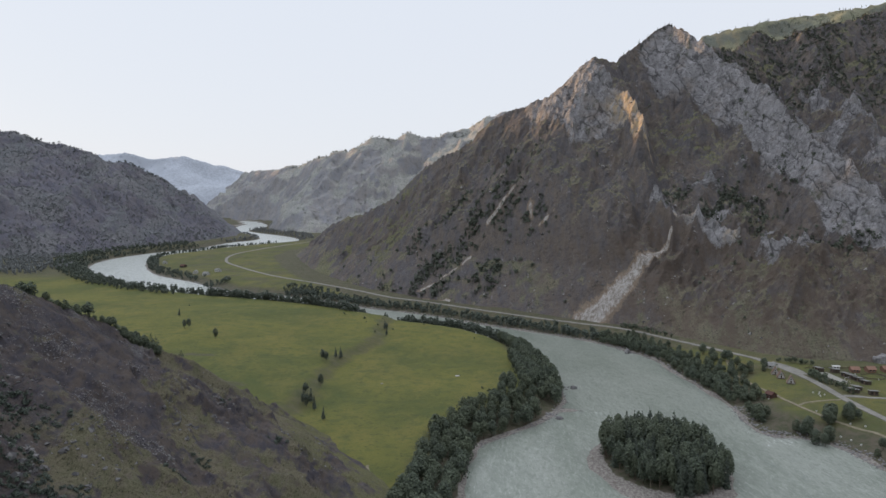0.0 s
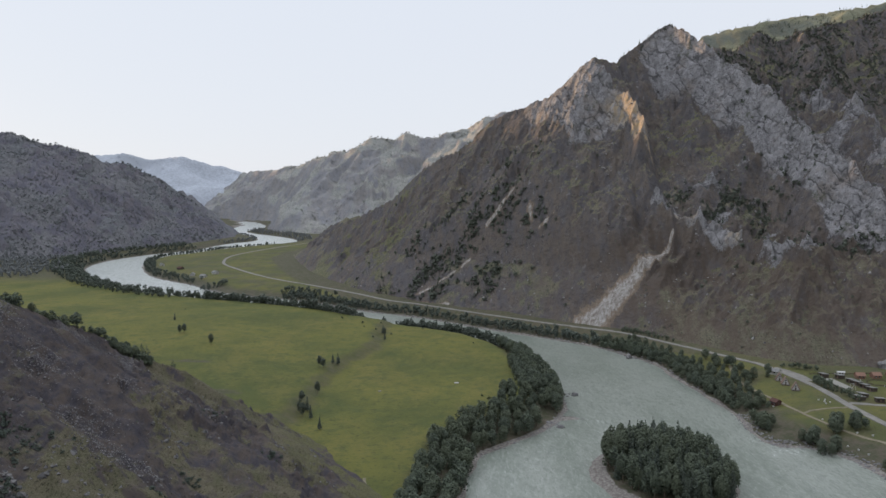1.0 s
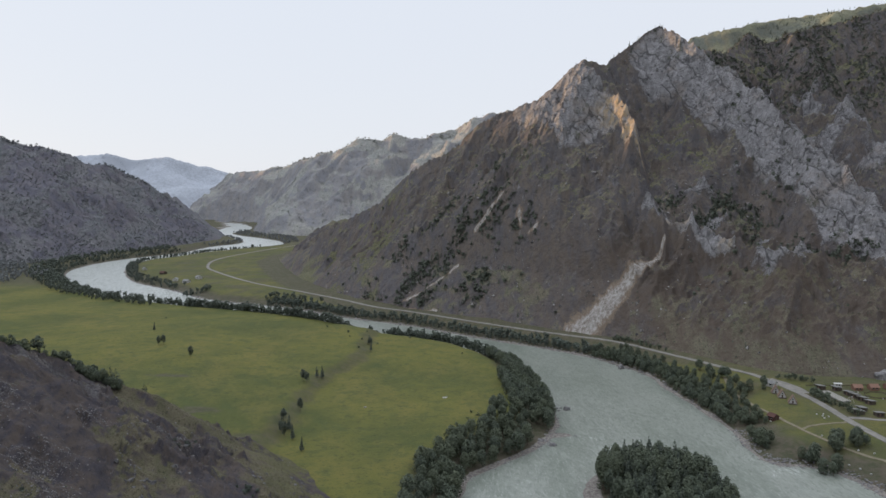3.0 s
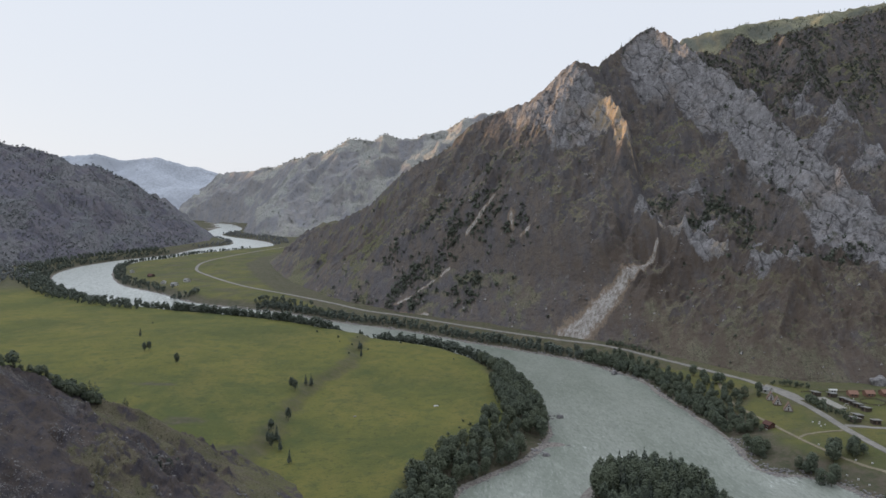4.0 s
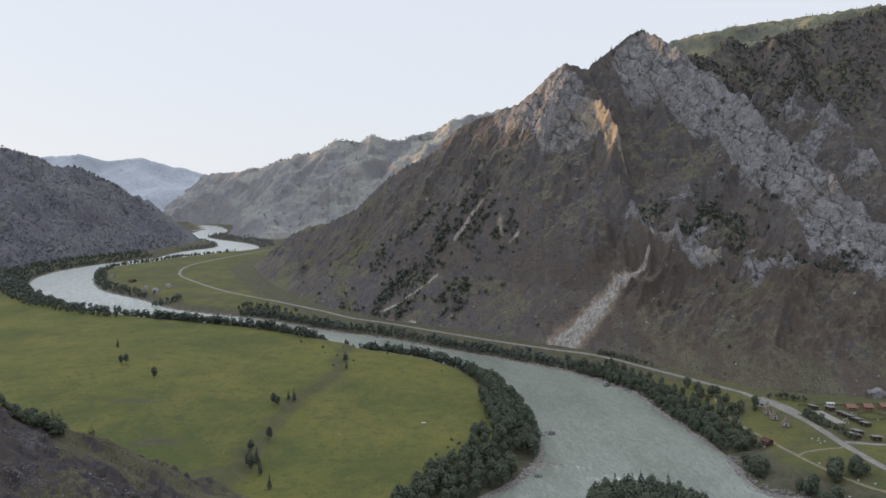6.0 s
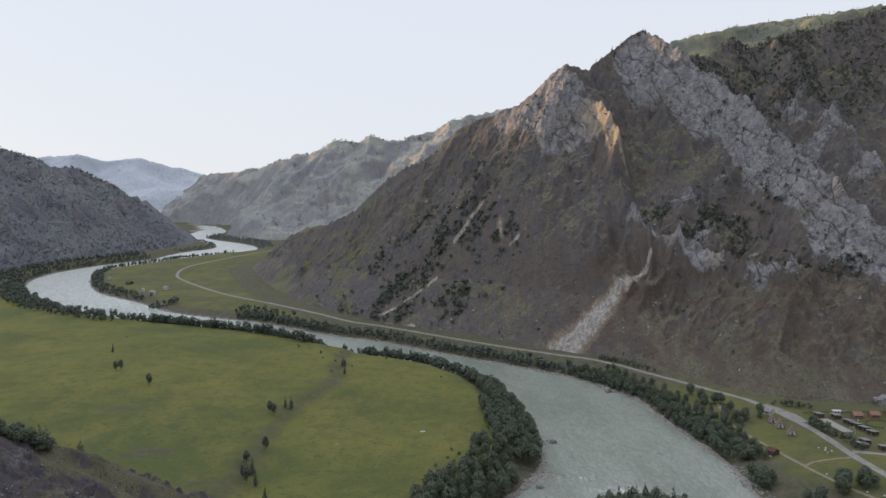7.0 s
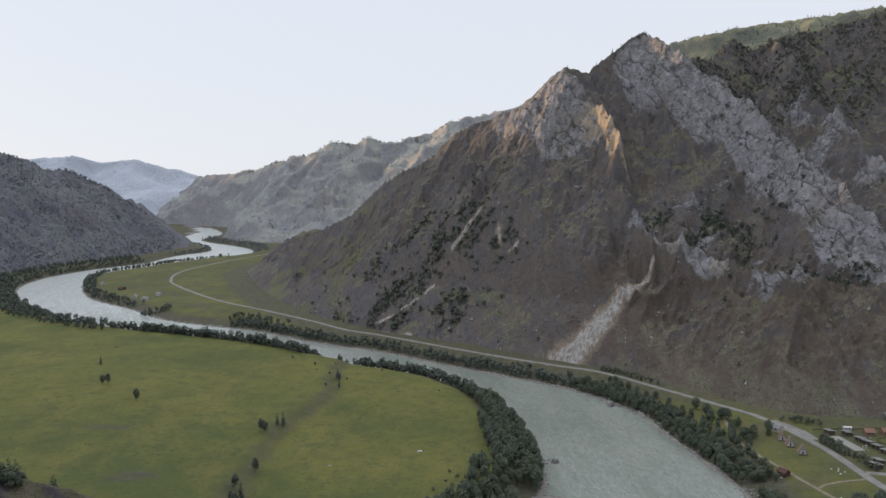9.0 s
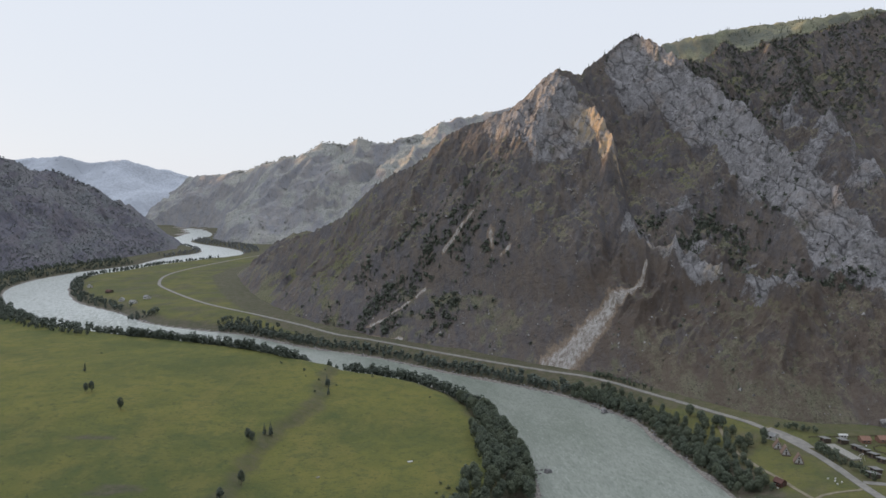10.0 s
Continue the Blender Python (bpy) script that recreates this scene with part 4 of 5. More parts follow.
near = thin_out(belt(BELT_NEAR, 1000, 3, 25, rng) + belt(BELT_NEAR[4:8], 300, 3, 36, rng), 5.6)
near = [p for p in near if not (p[0] > 62 and 468 < p[1] < 500)]
plant(protos, near, ground_height, 0.75, 1.2, rng)
discard(protos)


def wood_places(pts, height, low, high, r):
    return [(p[0], p[1], z - 0.2, r.uniform(low, high)) for p, z in zip(pts, heights(pts, height))]


BELT_FAR_A = [(79, 689), (50, 745), (15, 785), (-35, 815)]
BELT_FAR_B = [(-80, 846), (-135, 890), (-230, 950), (-325, 1003)]
BELT_FAR_C = [(-325, 1003), (-440, 1083), (-570, 1225), (-700, 1425), (-748, 1600), (-730, 1760), (-690, 1860), (-650, 1960)]
far_left = thin_out(belt(BELT_FAR_A, 560, 3, 23, rng), 4.4) + thin_out(belt(BELT_FAR_B, 1200, 4, 35, rng), 4.4) + thin_out(belt(BELT_FAR_C, 1300, 4, 60, rng), 6.5)
far_left += [(rng.uniform(-75, -30), rng.uniform(815, 842)) for _ in range(9)]
woods("riverside_wood", wood_places(far_left, ground_height, 6.5, 13, rng), poplar_forms, BELT_MAT, "dark belt of poplars along the far meadow edge", "wood")

# the other bank
RIGHT_NEAR = [(241, 385), (237, 415), (224, 434), (203, 460), (203, 505), (199, 549), (192, 611), (189, 654), (152, 724)]
RIGHT_FAR = [(152, 724), (101, 774), (55, 813), (-24, 889), (-107, 946), (-188, 1021), (-234, 1049)]
protos = [tree_thing("willow_tree", trunk_bmesh(9, 0.25, 5, random.Random(k + 30)), broad_crown(10, 7.2, 760, 0.38, random.Random(k + 30), 0.03), LEAF_MAT,
                     "bushy dark green willow beside the river", "tree", "trees on the road side bank") for k in range(4)]
right_pts = thin_out(belt(RIGHT_NEAR[4:], 900, -19, -4, rng), 4.3)
right_pts += thin_out(belt([(226, 560), (232, 600), (240, 640)], 40, -12, 12, rng), 6)
right_pts += thin_out(belt([(203, 500), (199, 549), (193, 611), (189, 654), (160, 715)], 300, -30, -17, rng), 6.4)
right_pts += [(241, 571), (244, 568), (256, 570), (258, 575), (243, 607), (240, 612), (209, 464), (207, 472), (226, 442), (229, 445), (245, 451), (249, 453), (259, 455), (262, 458), (225, 428), (223, 440), (222, 446), (243, 447), (248, 458), (258, 450), (264, 452), (229, 424), (247, 402), (250, 392), (246, 384), (252, 378), (249, 368), (255, 410), (214, 470), (211, 478)]
plant(protos, right_pts, ground_height, 0.55, 1.05, rng)
plant(protos, [(226, 441), (229, 444), (246, 451), (249, 454), (243, 449), (260, 456), (234, 430), (208, 467), (211, 474), (207, 480)], ground_height, 1.0, 1.25, rng)
discard(protos)
right_far = thin_out(belt(RIGHT_FAR, 760, -20, -5, rng), 4.2)
right_far += thin_out(belt([(-423, 1215), (-540, 1342), (-641, 1558), (-668, 1700), (-630, 1805), (-585, 1951), (-500, 2100)], 620, -24, -3, rng), 6)
right_far += thin_out(belt([(-385, 1158), (-345, 1165)], 40, -10, 10, rng), 5)
right_far += thin_out(belt([(-160, 1020), (-235, 1090)], 120, -16, 10, rng), 5)
right_far = [p for p in right_far if line_dist(np.array([p[0]]), np.array([p[1]]), road_line)[0][0] > 9]
woods("roadside_wood", wood_places(right_far, ground_height, 5, 11, rng), poplar_forms, BELT_MAT, "dark belt of trees between road and river", "wood")
hedge = thin_out(belt([(287, 558), (289, 535), (290, 513), (293, 505)], 90, -4, 3, rng), 2.8) + thin_out(belt([(279, 603), (292, 596), (306, 591)], 60, -3, 5, rng), 3.2)
hedge += thin_out(belt([(195, 765), (215, 738), (230, 712)], 90, -8, -1, rng), 3.2)
woods("hedge", wood_places(hedge, ground_height, 3.5, 7, rng), poplar_forms, LEAF_MAT, "dark hedge of young trees beside the road", "hedge")
far_river = thin_out(belt([(-640, 2150), (-590, 2300), (-620, 2430), (-700, 2560)], 200, 4, 22, rng), 9)
far_river += thin_out(belt([(-450, 2240), (-490, 2390), (-580, 2540), (-690, 2690), (-760, 2830)], 520, -50, -4, rng), 9)
far_river += thin_out(belt([(-720, 1290), (-820, 1400), (-900, 1500), (-840, 1620)], 900, -70, 70, rng), 8)
far_river += thin_out(belt([(-700, 1230), (-900, 1330), (-1100, 1400)], 300, -25, 25, rng), 8)
far_river = [p for p in far_river if river_dist(np.array([p[0]]), np.array([p[1]]))[0] > 3]
woods("valley_wood", wood_places(far_river, ground_height, 7, 12, rng), poplar_forms, HAZED_LEAF_MAT, "far dark riverside woods up the valley", "wood")

# single trees on the meadow
protos = [tree_thing("larch_tree", trunk_bmesh(9, 0.2, 2, random.Random(k + 70)), pine_crown(10, (4.4, 3.6)[k % 2], 13, 30, 0.42, random.Random(k + 70), 0.2) if k % 2 else broad_crown(10, 5.0, 420, 0.38, random.Random(k + 70), 0.14), NEEDLE_MAT,
                     "lone dark pine standing on the meadow", "tree", "trees on the meadow") for k in range(4)]
meadow_trees = [(-94, 575), (-97, 579), (-89, 593), (-85, 595), (-88, 513), (-94, 487), (-89, 465), (-92, 470), (-88, 476), (-83, 460), (-74, 439), (-59, 726), (-55, 699), (-57, 722),
                (-279, 759), (-246, 683), (-243, 686), (-202, 637), (-101, 374)]
plant(protos, meadow_trees, ground_height, 0.82, 1.1, rng)
discard(protos)
shrubs = [(-80, 748), (-67, 738), (-51, 730), (-66, 697), (-65, 773), (-40, 800), (-110, 800), (-300, 850), (-20, 760), (30, 690), (-84, 770), (-30, 790), (17, 481), (22, 476), (25, 494), (28, 487), (32, 500), (37, 498), (28, 508), (25, 477)]
woods("shrubs", wood_places(shrubs, ground_height, 1.6, 3, rng), bush_forms, LEAF_MAT, "small dark shrubs dotted over the meadow", "shrub")

# trees along the crest of the near hill
protos = [tree_thing("crest_tree", trunk_bmesh(4, 0.12, 4, random.Random(k + 80)), broad_crown(4.6, 4.2, 420, 0.27, random.Random(k + 80), 0.02), LEAF_MAT,
                     "low bushy tree on the hill crest", "tree", "trees on the hill crest") for k in range(3)]
crest_pts = belt([(-176, 285), (-170, 306), (-160, 328), (-151, 343), (-140, 357)], 130, -3, 4, rng)
plant(protos, thin_out(crest_pts, 1.9), hill_height, 0.6, 1.5, rng)
discard(protos)
protos = [tree_thing("pine_tree", trunk_bmesh(6, 0.13, 0, random.Random(90)), pine_crown(7, 5.2, 12, 34, 0.34, random.Random(90), 0.08), NEEDLE_MAT,
                     "broad dark pine on the hill crest", "tree", "trees on the hill crest")]
plant(protos, [(-144, 353), (-142, 355), (-133, 363)], hill_height, 0.8, 1.15, rng)
discard(protos)


# ---- scrub and pines on the slopes ----
def scatter(n, x0, x1, y0, y1, height, wish, r, seed):
    """Random places where the wished density (0 to 1) allows them."""
    g = np.random.RandomState(seed)
    x, y = g.uniform(x0, x1, n), g.uniform(y0, y1, n)
    z = height(x, y)
    keep = (g.uniform(0, 1, n) < wish(x, y, z)) & (z > ground_height(x, y) + 0.5)
    return list(zip(x[keep], y[keep], z[keep] - 0.3))


def blob(x, y, cx, cy, rx, ry):
    return np.exp(-((x - cx) / rx) ** 2 - ((y - cy) / ry) ** 2)


def main_wood(x, y, z):
    d = 1.4 * blob(x, y, -25, 1010, 50, 45) + 1.5 * blob(x, y, 50, 985, 55, 42) + 1.2 * blob(x, y, 92, 940, 26, 22) + 1.5 * blob(x, y, 328, 872, 42, 22) + 1.3 * blob(x, y, 366, 818, 26, 24)
    d = d + 1.1 * blob(x, y, 418, 755, 20, 24) + 0.9 * blob(x, y, 470, 900, 45, 60) + 1.0 * step(270, 360, z) * (x > 420) + 0.7 * blob(x, y, 445, 985, 40, 60) + 0.04
    return d * (0.35 + 1.6 * np.clip(fbm(x, y, 35, 3, 88), -0.2, 1)) * (main_scree(x, y, z) < 0.4) * (1 - 0.75 * step(0.0, 6.0, within(x, y, EAST_BAND)))


pts = scatter(15000, -250, 800, 640, 1420, main_height, main_wood, rng, 3) + scatter(5200, -110, 150, 910, 1080, main_height, main_wood, rng, 4) + scatter(3000, 270, 445, 735, 910, main_height, main_wood, rng, 6) + scatter(2000, 420, 900, 1050, 1420, main_height, main_wood, rng, 8)
woods("mountain_pines", [(x, y, z, rng.uniform(3.0, 7.5)) for x, y, z in pts], [*pine_forms, *tuft_forms], SLOPE_MAT, "scattered dark pines on the mountain slope", "wood")

ridge_pts = scatter(16000, 410, 900, 1000, 1420, main_height, lambda x, y, z: step(250, 330, z) * (0.45 + 0.8 * fbm(x, y, 60, 3, 89)) * (main_rock(x, y, z) < 0.45), rng, 21)
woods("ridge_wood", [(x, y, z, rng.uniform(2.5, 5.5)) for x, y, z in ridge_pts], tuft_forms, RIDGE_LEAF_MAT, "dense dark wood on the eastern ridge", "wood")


def crest_row(crest, n, off, height, low, high):
    res = []
    for x, y in belt([(p[0], p[1]) for p in crest], n, -off, off, rng):
        res.append((x, y))
    return [(p[0], p[1], z - 0.5, rng.uniform(low, high)) for p, z in zip(res, heights(res, height))]


skyline = crest_row(MAIN_CREST[3:14], 70, 5, main_height, 2.5, 5) + crest_row(MAIN_CREST[13:17], 60, 5, main_height, 3, 6.5) + crest_row(MAIN_CREST[17:], 130, 14, main_height, 4, 9)
woods("summit_pines", skyline, pine_forms, NEEDLE_MAT, "small pines along the rocky summit ridge", "wood")
bushes = scatter(10000, -300, 520, 640, 1250, main_height, lambda x, y, z: 0.25 + 0.9 * np.clip(fbm(x, y, 60, 3, 188), 0, 1) - 0.3 * main_rock(x, y, z), rng, 5)
woods("mountain_scrub", [(x, y, z, rng.uniform(0.8, 2.2)) for x, y, z in bushes], tuft_forms, SLOPE_MAT, "low dark scrub on the mountain slope", "scrub")
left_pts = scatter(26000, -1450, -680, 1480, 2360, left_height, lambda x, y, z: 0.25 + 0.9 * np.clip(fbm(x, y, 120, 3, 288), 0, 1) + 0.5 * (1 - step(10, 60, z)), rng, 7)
woods("hill_pines", [(x, y, z, rng.uniform(2.0, 5.5)) for x, y, z in left_pts] + crest_row(LEFT_CREST[2:11], 260, 10, left_height, 4, 9), tuft_forms, HAZED_LEAF_MAT,
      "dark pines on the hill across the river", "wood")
east_pts = crest_row(EAST_CREST[1:9], 220, 12, east_height, 3.5, 7) + [(x, y, z, rng.uniform(4, 8)) for x, y, z in
                                                                       scatter(900, 600, 1300, 1700, 1900, east_height, lambda x, y, z: 0.2 + np.clip(fbm(x, y, 90, 3, 388), 0, 1), rng, 9)]
woods("hilltop_pines", east_pts, pine_forms, NEEDLE_MAT, "small pines on the green hilltop skyline", "wood")
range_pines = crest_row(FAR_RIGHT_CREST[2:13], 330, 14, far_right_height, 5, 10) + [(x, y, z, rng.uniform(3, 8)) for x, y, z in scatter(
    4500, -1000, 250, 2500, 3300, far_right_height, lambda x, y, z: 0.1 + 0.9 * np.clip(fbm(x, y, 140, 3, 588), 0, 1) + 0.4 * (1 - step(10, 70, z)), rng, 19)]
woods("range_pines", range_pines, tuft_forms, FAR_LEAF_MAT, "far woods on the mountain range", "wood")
hill_scrub = scatter(7500, -230, -30, 150, 415, hill_height, lambda x, y, z: 0.12 + 0.9 * np.clip(fbm(x, y, 22, 3, 488), 0, 1), rng, 11)
woods("hill_scrub", [(x, y, z, rng.uniform(0.2, 0.7)) for x, y, z in hill_scrub], tuft_forms, LEAF_MAT, "low scrub tufts among the rocks", "scrub")


# ---- rocks ----
def rock_form(r):
    """An angular stone of unit size as an array of triangles."""
    bm = bmesh.new()
    bmesh.ops.create_icosphere(bm, subdivisions=1, radius=0.5)
    for v in bm.verts:
        v.co = v.co * r.uniform(0.6, 1.25)
        v.co.z *= 0.75
    return sprays(bm)


def chip_form(r):
    """A small angular stone of eight faces."""
    bm = bmesh.new()
    tips = [bm.verts.new(Vector(v) * r.uniform(0.3, 0.62)) for v in ((1, 0, 0), (0, 1, 0), (-1, 0, 0), (0, -1, 0), (0, 0, 1), (0, 0, -1))]
    for k in range(4):
        bm.faces.new((tips[k], tips[(k + 1) % 4], tips[4]))
        bm.faces.new((tips[(k + 1) % 4], tips[k], tips[5]))
    for v in bm.verts:
        v.co += Vector((r.uniform(-0.12, 0.12), r.uniform(-0.12, 0.12), r.uniform(-0.12, 0.12)))
    return sprays(bm)


rock_forms = [rock_form(random.Random(k)) for k in range(7)]
chip_forms = [chip_form(random.Random(k)) for k in range(9)]
STONE_MAT = plain("grey_stone", (0.14, 0.135, 0.14), (0.27, 0.26, 0.255), 2.0, 0.9, 0.2, 0.6, 0.3)
HILL_STONE_MAT = stone_material("broken_schist", (0.045, 0.042, 0.046), (0.21, 0.20, 0.20))
PALE_STONE_MAT = stone_material("pale_schist", (0.070, 0.066, 0.070), (0.225, 0.213, 0.213))
LEDGE_MAT = stone_material("dark_schist_ledge", (0.062, 0.060, 0.063), (0.165, 0.158, 0.155))
CRAG_MAT = stone_material("weathered_outcrop", (0.065, 0.062, 0.064), (0.30, 0.285, 0.275))


def hill_rocky(x, y, z):
    return np.clip(np.maximum(1.6 * (fbm(x, y, 42, 4, 95) - 0.02), 0.9 * step(-85, -150, x + 0.25 * (y - 300)) * step(0.0, 0.5, fbm(x, y, 18, 3, 99))), 0.05, 1)


stones = scatter(42000, -235, -30, 140, 415, hill_height, hill_rocky, rng, 13)
woods("hill_stones", [(x, y, z - 0.1, rng.uniform(0.25, 0.8) * rng.choice((1, 1, 1, 1.8))) for x, y, z in stones], chip_forms, HILL_STONE_MAT, "grey broken stones on the hillside", "stones")
# broken crags and stone patches on the near hill
patches = []
for cx, cy, rr in ((-142, 266, 9), (-138, 258, 7), (-115, 245, 8), (-99, 216, 7), (-95, 224, 6), (-125, 292, 6), (-118, 236, 6), (-160, 270, 7), (-168, 282, 6), (-150, 230, 9)):
    patches += [(cx + rng.gauss(0, 0.55) * rr, cy + rng.gauss(0, 0.8) * rr) for _ in range(420)]
woods("stone_patches", [(p[0], p[1], z - 0.05, rng.uniform(0.25, 0.95)) for p, z in zip(patches, heights(patches, hill_height))], chip_forms, PALE_STONE_MAT, "pale weathered stones heaped on the hillside", "stones")
ledges = []
for cx, cy, rr, n in ((-108, 192, 6, 26), (-95, 185, 6, 22), (-102, 196, 5, 18), (-99, 263, 6, 26), (-95, 261, 5, 16), (-102, 311, 8, 34), (-89, 290, 6, 20), (-91, 191, 5, 14), (-126, 210, 8, 30), (-104, 179, 6, 20),
                      (-87, 228, 5, 14), (-120, 318, 8, 26), (-108, 328, 6, 18), (-75, 340, 5, 12), (-64, 352, 4, 12), (-150, 250, 8, 24), (-135, 225, 7, 22), (-110, 325, 9, 40), (-98, 308, 8, 34), (-88, 290, 6, 24), (-74, 333, 4, 16), (-64, 364, 4, 18),
                      (-106, 180, 5, 22), (-95, 183, 4, 20)):
    ledges += [(cx + rng.gauss(0, 0.5) * rr, cy + rng.gauss(0, 0.9) * rr) for _ in range(n)]
woods("rock_ledges", [(p[0], p[1], z - 0.75, rng.uniform(0.9, 3.0)) for p, z in zip(ledges, heights(ledges, hill_height))], rock_forms, LEDGE_MAT, "dark broken rock ledges on the hillside", "stones")
juniper = []
for cx, cy, rr, n in ((-122, 200, 8, 60), (-104, 174, 8, 70), (-96, 175, 6, 40), (-110, 177, 7, 50), (-146, 215, 8, 50), (-80, 215, 5, 22), (-84, 245, 4, 18), (-70, 300, 4, 14), (-101, 318, 5, 24), (-118, 186, 9, 70), (-112, 200, 8, 40), (-130, 205, 9, 50), (-100, 168, 7, 50)):
    juniper += [(cx + rng.gauss(0, 0.5) * rr, cy + rng.gauss(0, 0.6) * rr) for _ in range(n)]
woods("juniper", wood_places(juniper, hill_height, 0.6, 1.7, rng), bush_forms, NEEDLE_MAT, "low dark juniper bushes between the rocks", "shrub")
crags = scatter(1500, 100, 620, 680, 1180, main_height, lambda x, y, z: np.clip(2.6 * (main_rock(x, y, z) - 0.38), 0.012, 1), rng, 15)
woods("cliff_blocks", [(x, y, z - 0.4, rng.uniform(1.5, 4.5)) for x, y, z in crags], rock_forms, STONE_MAT, "weathered limestone blocks on the cliffs", "stones")


def outcrop(x, y, z):
    u, v = 0.72 * x - 0.69 * y, 0.69 * x + 0.72 * y
    return np.clip(1.5 * (ridged(u, v * 0.4, 48, 3, 601) - 1.0) + 0.06, 0.02, 0.8) * (main_scree(x, y, z) < 0.4)


crops = scatter(30000, -150, 560, 600, 1180, main_height, outcrop, rng, 17)
woods("slope_outcrops", [(x, y, z - 0.3, rng.uniform(0.8, 2.2) * rng.choice((1, 1, 1, 2.2))) for x, y, z in crops], chip_forms, CRAG_MAT, "weathered rock outcrops on the slope", "stones")


def shore_stones(line, n, lo, hi, s0, s1):
    pts = belt(line, n, lo, hi, rng)
    return [(p[0], p[1], z, rng.uniform(s0, s1)) for p, z in zip(pts, heights(pts, ground_height))]


banks = shore_stones(RIGHT_BANK[3:8], 420, -9, 2, 0.6, 2.0) + shore_stones(RIGHT_BANK[8:20], 900, -6, 3, 0.7, 2.2) + shore_stones(BELT_NEAR[2:8], 260, -3, 4, 0.6, 1.8)
banks += shore_stones([(70, 480), (96, 492), (104, 497)], 60, -4, 4, 0.8, 2.6) + [(176 + rng.uniform(-3, 3), 676 + rng.uniform(-2, 2), -0.2, rng.uniform(1.5, 3.5)) for _ in range(9)]
banks += [(97 + rng.uniform(-4, 6), 553 + rng.uniform(-4, 4), 0.0, rng.uniform(1, 2.6)) for _ in range(16)]
woods("bank_stones", banks, rock_forms, STONE_MAT, "grey boulders along the river banks", "stones")


# ---- tracks and yard ----
TRACK = [(243, 612), (236, 587), (232, 568), (234, 538), (238, 516), (241, 488), (244, 470), (251, 450), (262, 428), (268, 400)]
for line, wide, name, label in ((TRACK, 2.6, "track", "narrow dirt track across the camp meadow"),
                                ([(243, 485), (249, 488), (258, 490), (270, 491), (277, 494)], 2.2, "track", "short dirt spur joining the track to the road"),
                                ([(-39, 364), (-38, 358), (-33, 345), (-26, 333), (-27, 324), (-31, 305)], 1.6, "track", "pale footpath worn in the meadow"),
                                ([(283, 503), (293, 498), (306, 495), (328, 493), (350, 500)], 4.5, "side_road", "gravel side road into the camp"),
                                ([(276, 604), (280, 590), (284, 575), (284, 562)], 8.5, "parking_lot", "gravel parking lot beside the road")):
    tagged(ribbon(name, line, wide, TRACK_MAT if wide < 4 else ROAD_MAT, 0.22 if wide < 10 else 0.3, ground_height), label, "track", "", "structure")

# ---- the camp ----
WOOD_MAT = plain("weathered_wood", (0.075, 0.06, 0.05), (0.13, 0.105, 0.085), 0.8, 0.8, 0.2, 0.4, 0.03)
ROOF_GREY = plain("grey_metal_roof", (0.15, 0.15, 0.145), (0.23, 0.225, 0.215), 2.0, 0.5, 0.4, 0.2, 0.03)
ROOF_BROWN = plain("brown_shingle_roof", (0.17, 0.115, 0.09), (0.24, 0.17, 0.13), 0.8)
ROOF_RED = plain("dark_red_roof", (0.085, 0.042, 0.035), (0.12, 0.06, 0.05), 0.8)
ROOF_ORANGE = plain("orange_roof", (0.20, 0.115, 0.085), (0.26, 0.15, 0.11), 0.8)
WHITE_MAT = plain("white_paint", (0.46, 0.45, 0.43), (0.62, 0.61, 0.59), 1.0, 0.7)
SLAB_MAT = plain("worn_concrete", (0.22, 0.21, 0.18), (0.32, 0.31, 0.28), 1.0)
GLASS_MAT = plain("dark_window_glass", (0.03, 0.035, 0.04), (0.05, 0.055, 0.06), 0.6, 0.15, 0.5, 0.0, 0.01)


def box(bm, x0, x1, y0, y1, z0, z1):
    """A box with its edges taken off a little."""
    geom = bmesh.ops.create_cube(bm, size=1.0)["verts"]
    for v in geom:
        v.co = Vector((x0 + (v.co.x + 0.5) * (x1 - x0), y0 + (v.co.y + 0.5) * (y1 - y0), z0 + (v.co.z + 0.5) * (z1 - z0)))
    edges = list({e for v in geom for e in v.link_edges})
    bmesh.ops.bevel(bm, geom=edges, offset=0.03, segments=1, affect="EDGES")
    return bm


def prism(bm, profile, y0, y1):
    """An upright profile in x and z, drawn out along y."""
    a, b = [bm.verts.new((x, y0, z)) for x, z in profile], [bm.verts.new((x, y1, z)) for x, z in profile]
    n = len(profile)
    bm.faces.new(a)
    bm.faces.new(b[::-1])
    for k in range(n):
        bm.faces.new((a[(k + 1) % n], a[k], b[k], b[(k + 1) % n]))
    bmesh.ops.recalc_face_normals(bm, faces=bm.faces[:])
    return bm


def slab(bm, p, q, thick, y0, y1):
    """A roof slope from p to q (x, z)."""
    d = Vector((q[0] - p[0], q[1] - p[1])).normalized()
    n = Vector((-d.y, d.x)) * thick
    if n.y < 0:
        n = -n
    return prism(bm, [p, q, (q[0] + n.x, q[1] + n.y), (p[0] + n.x, p[1] + n.y)], y0, y1)


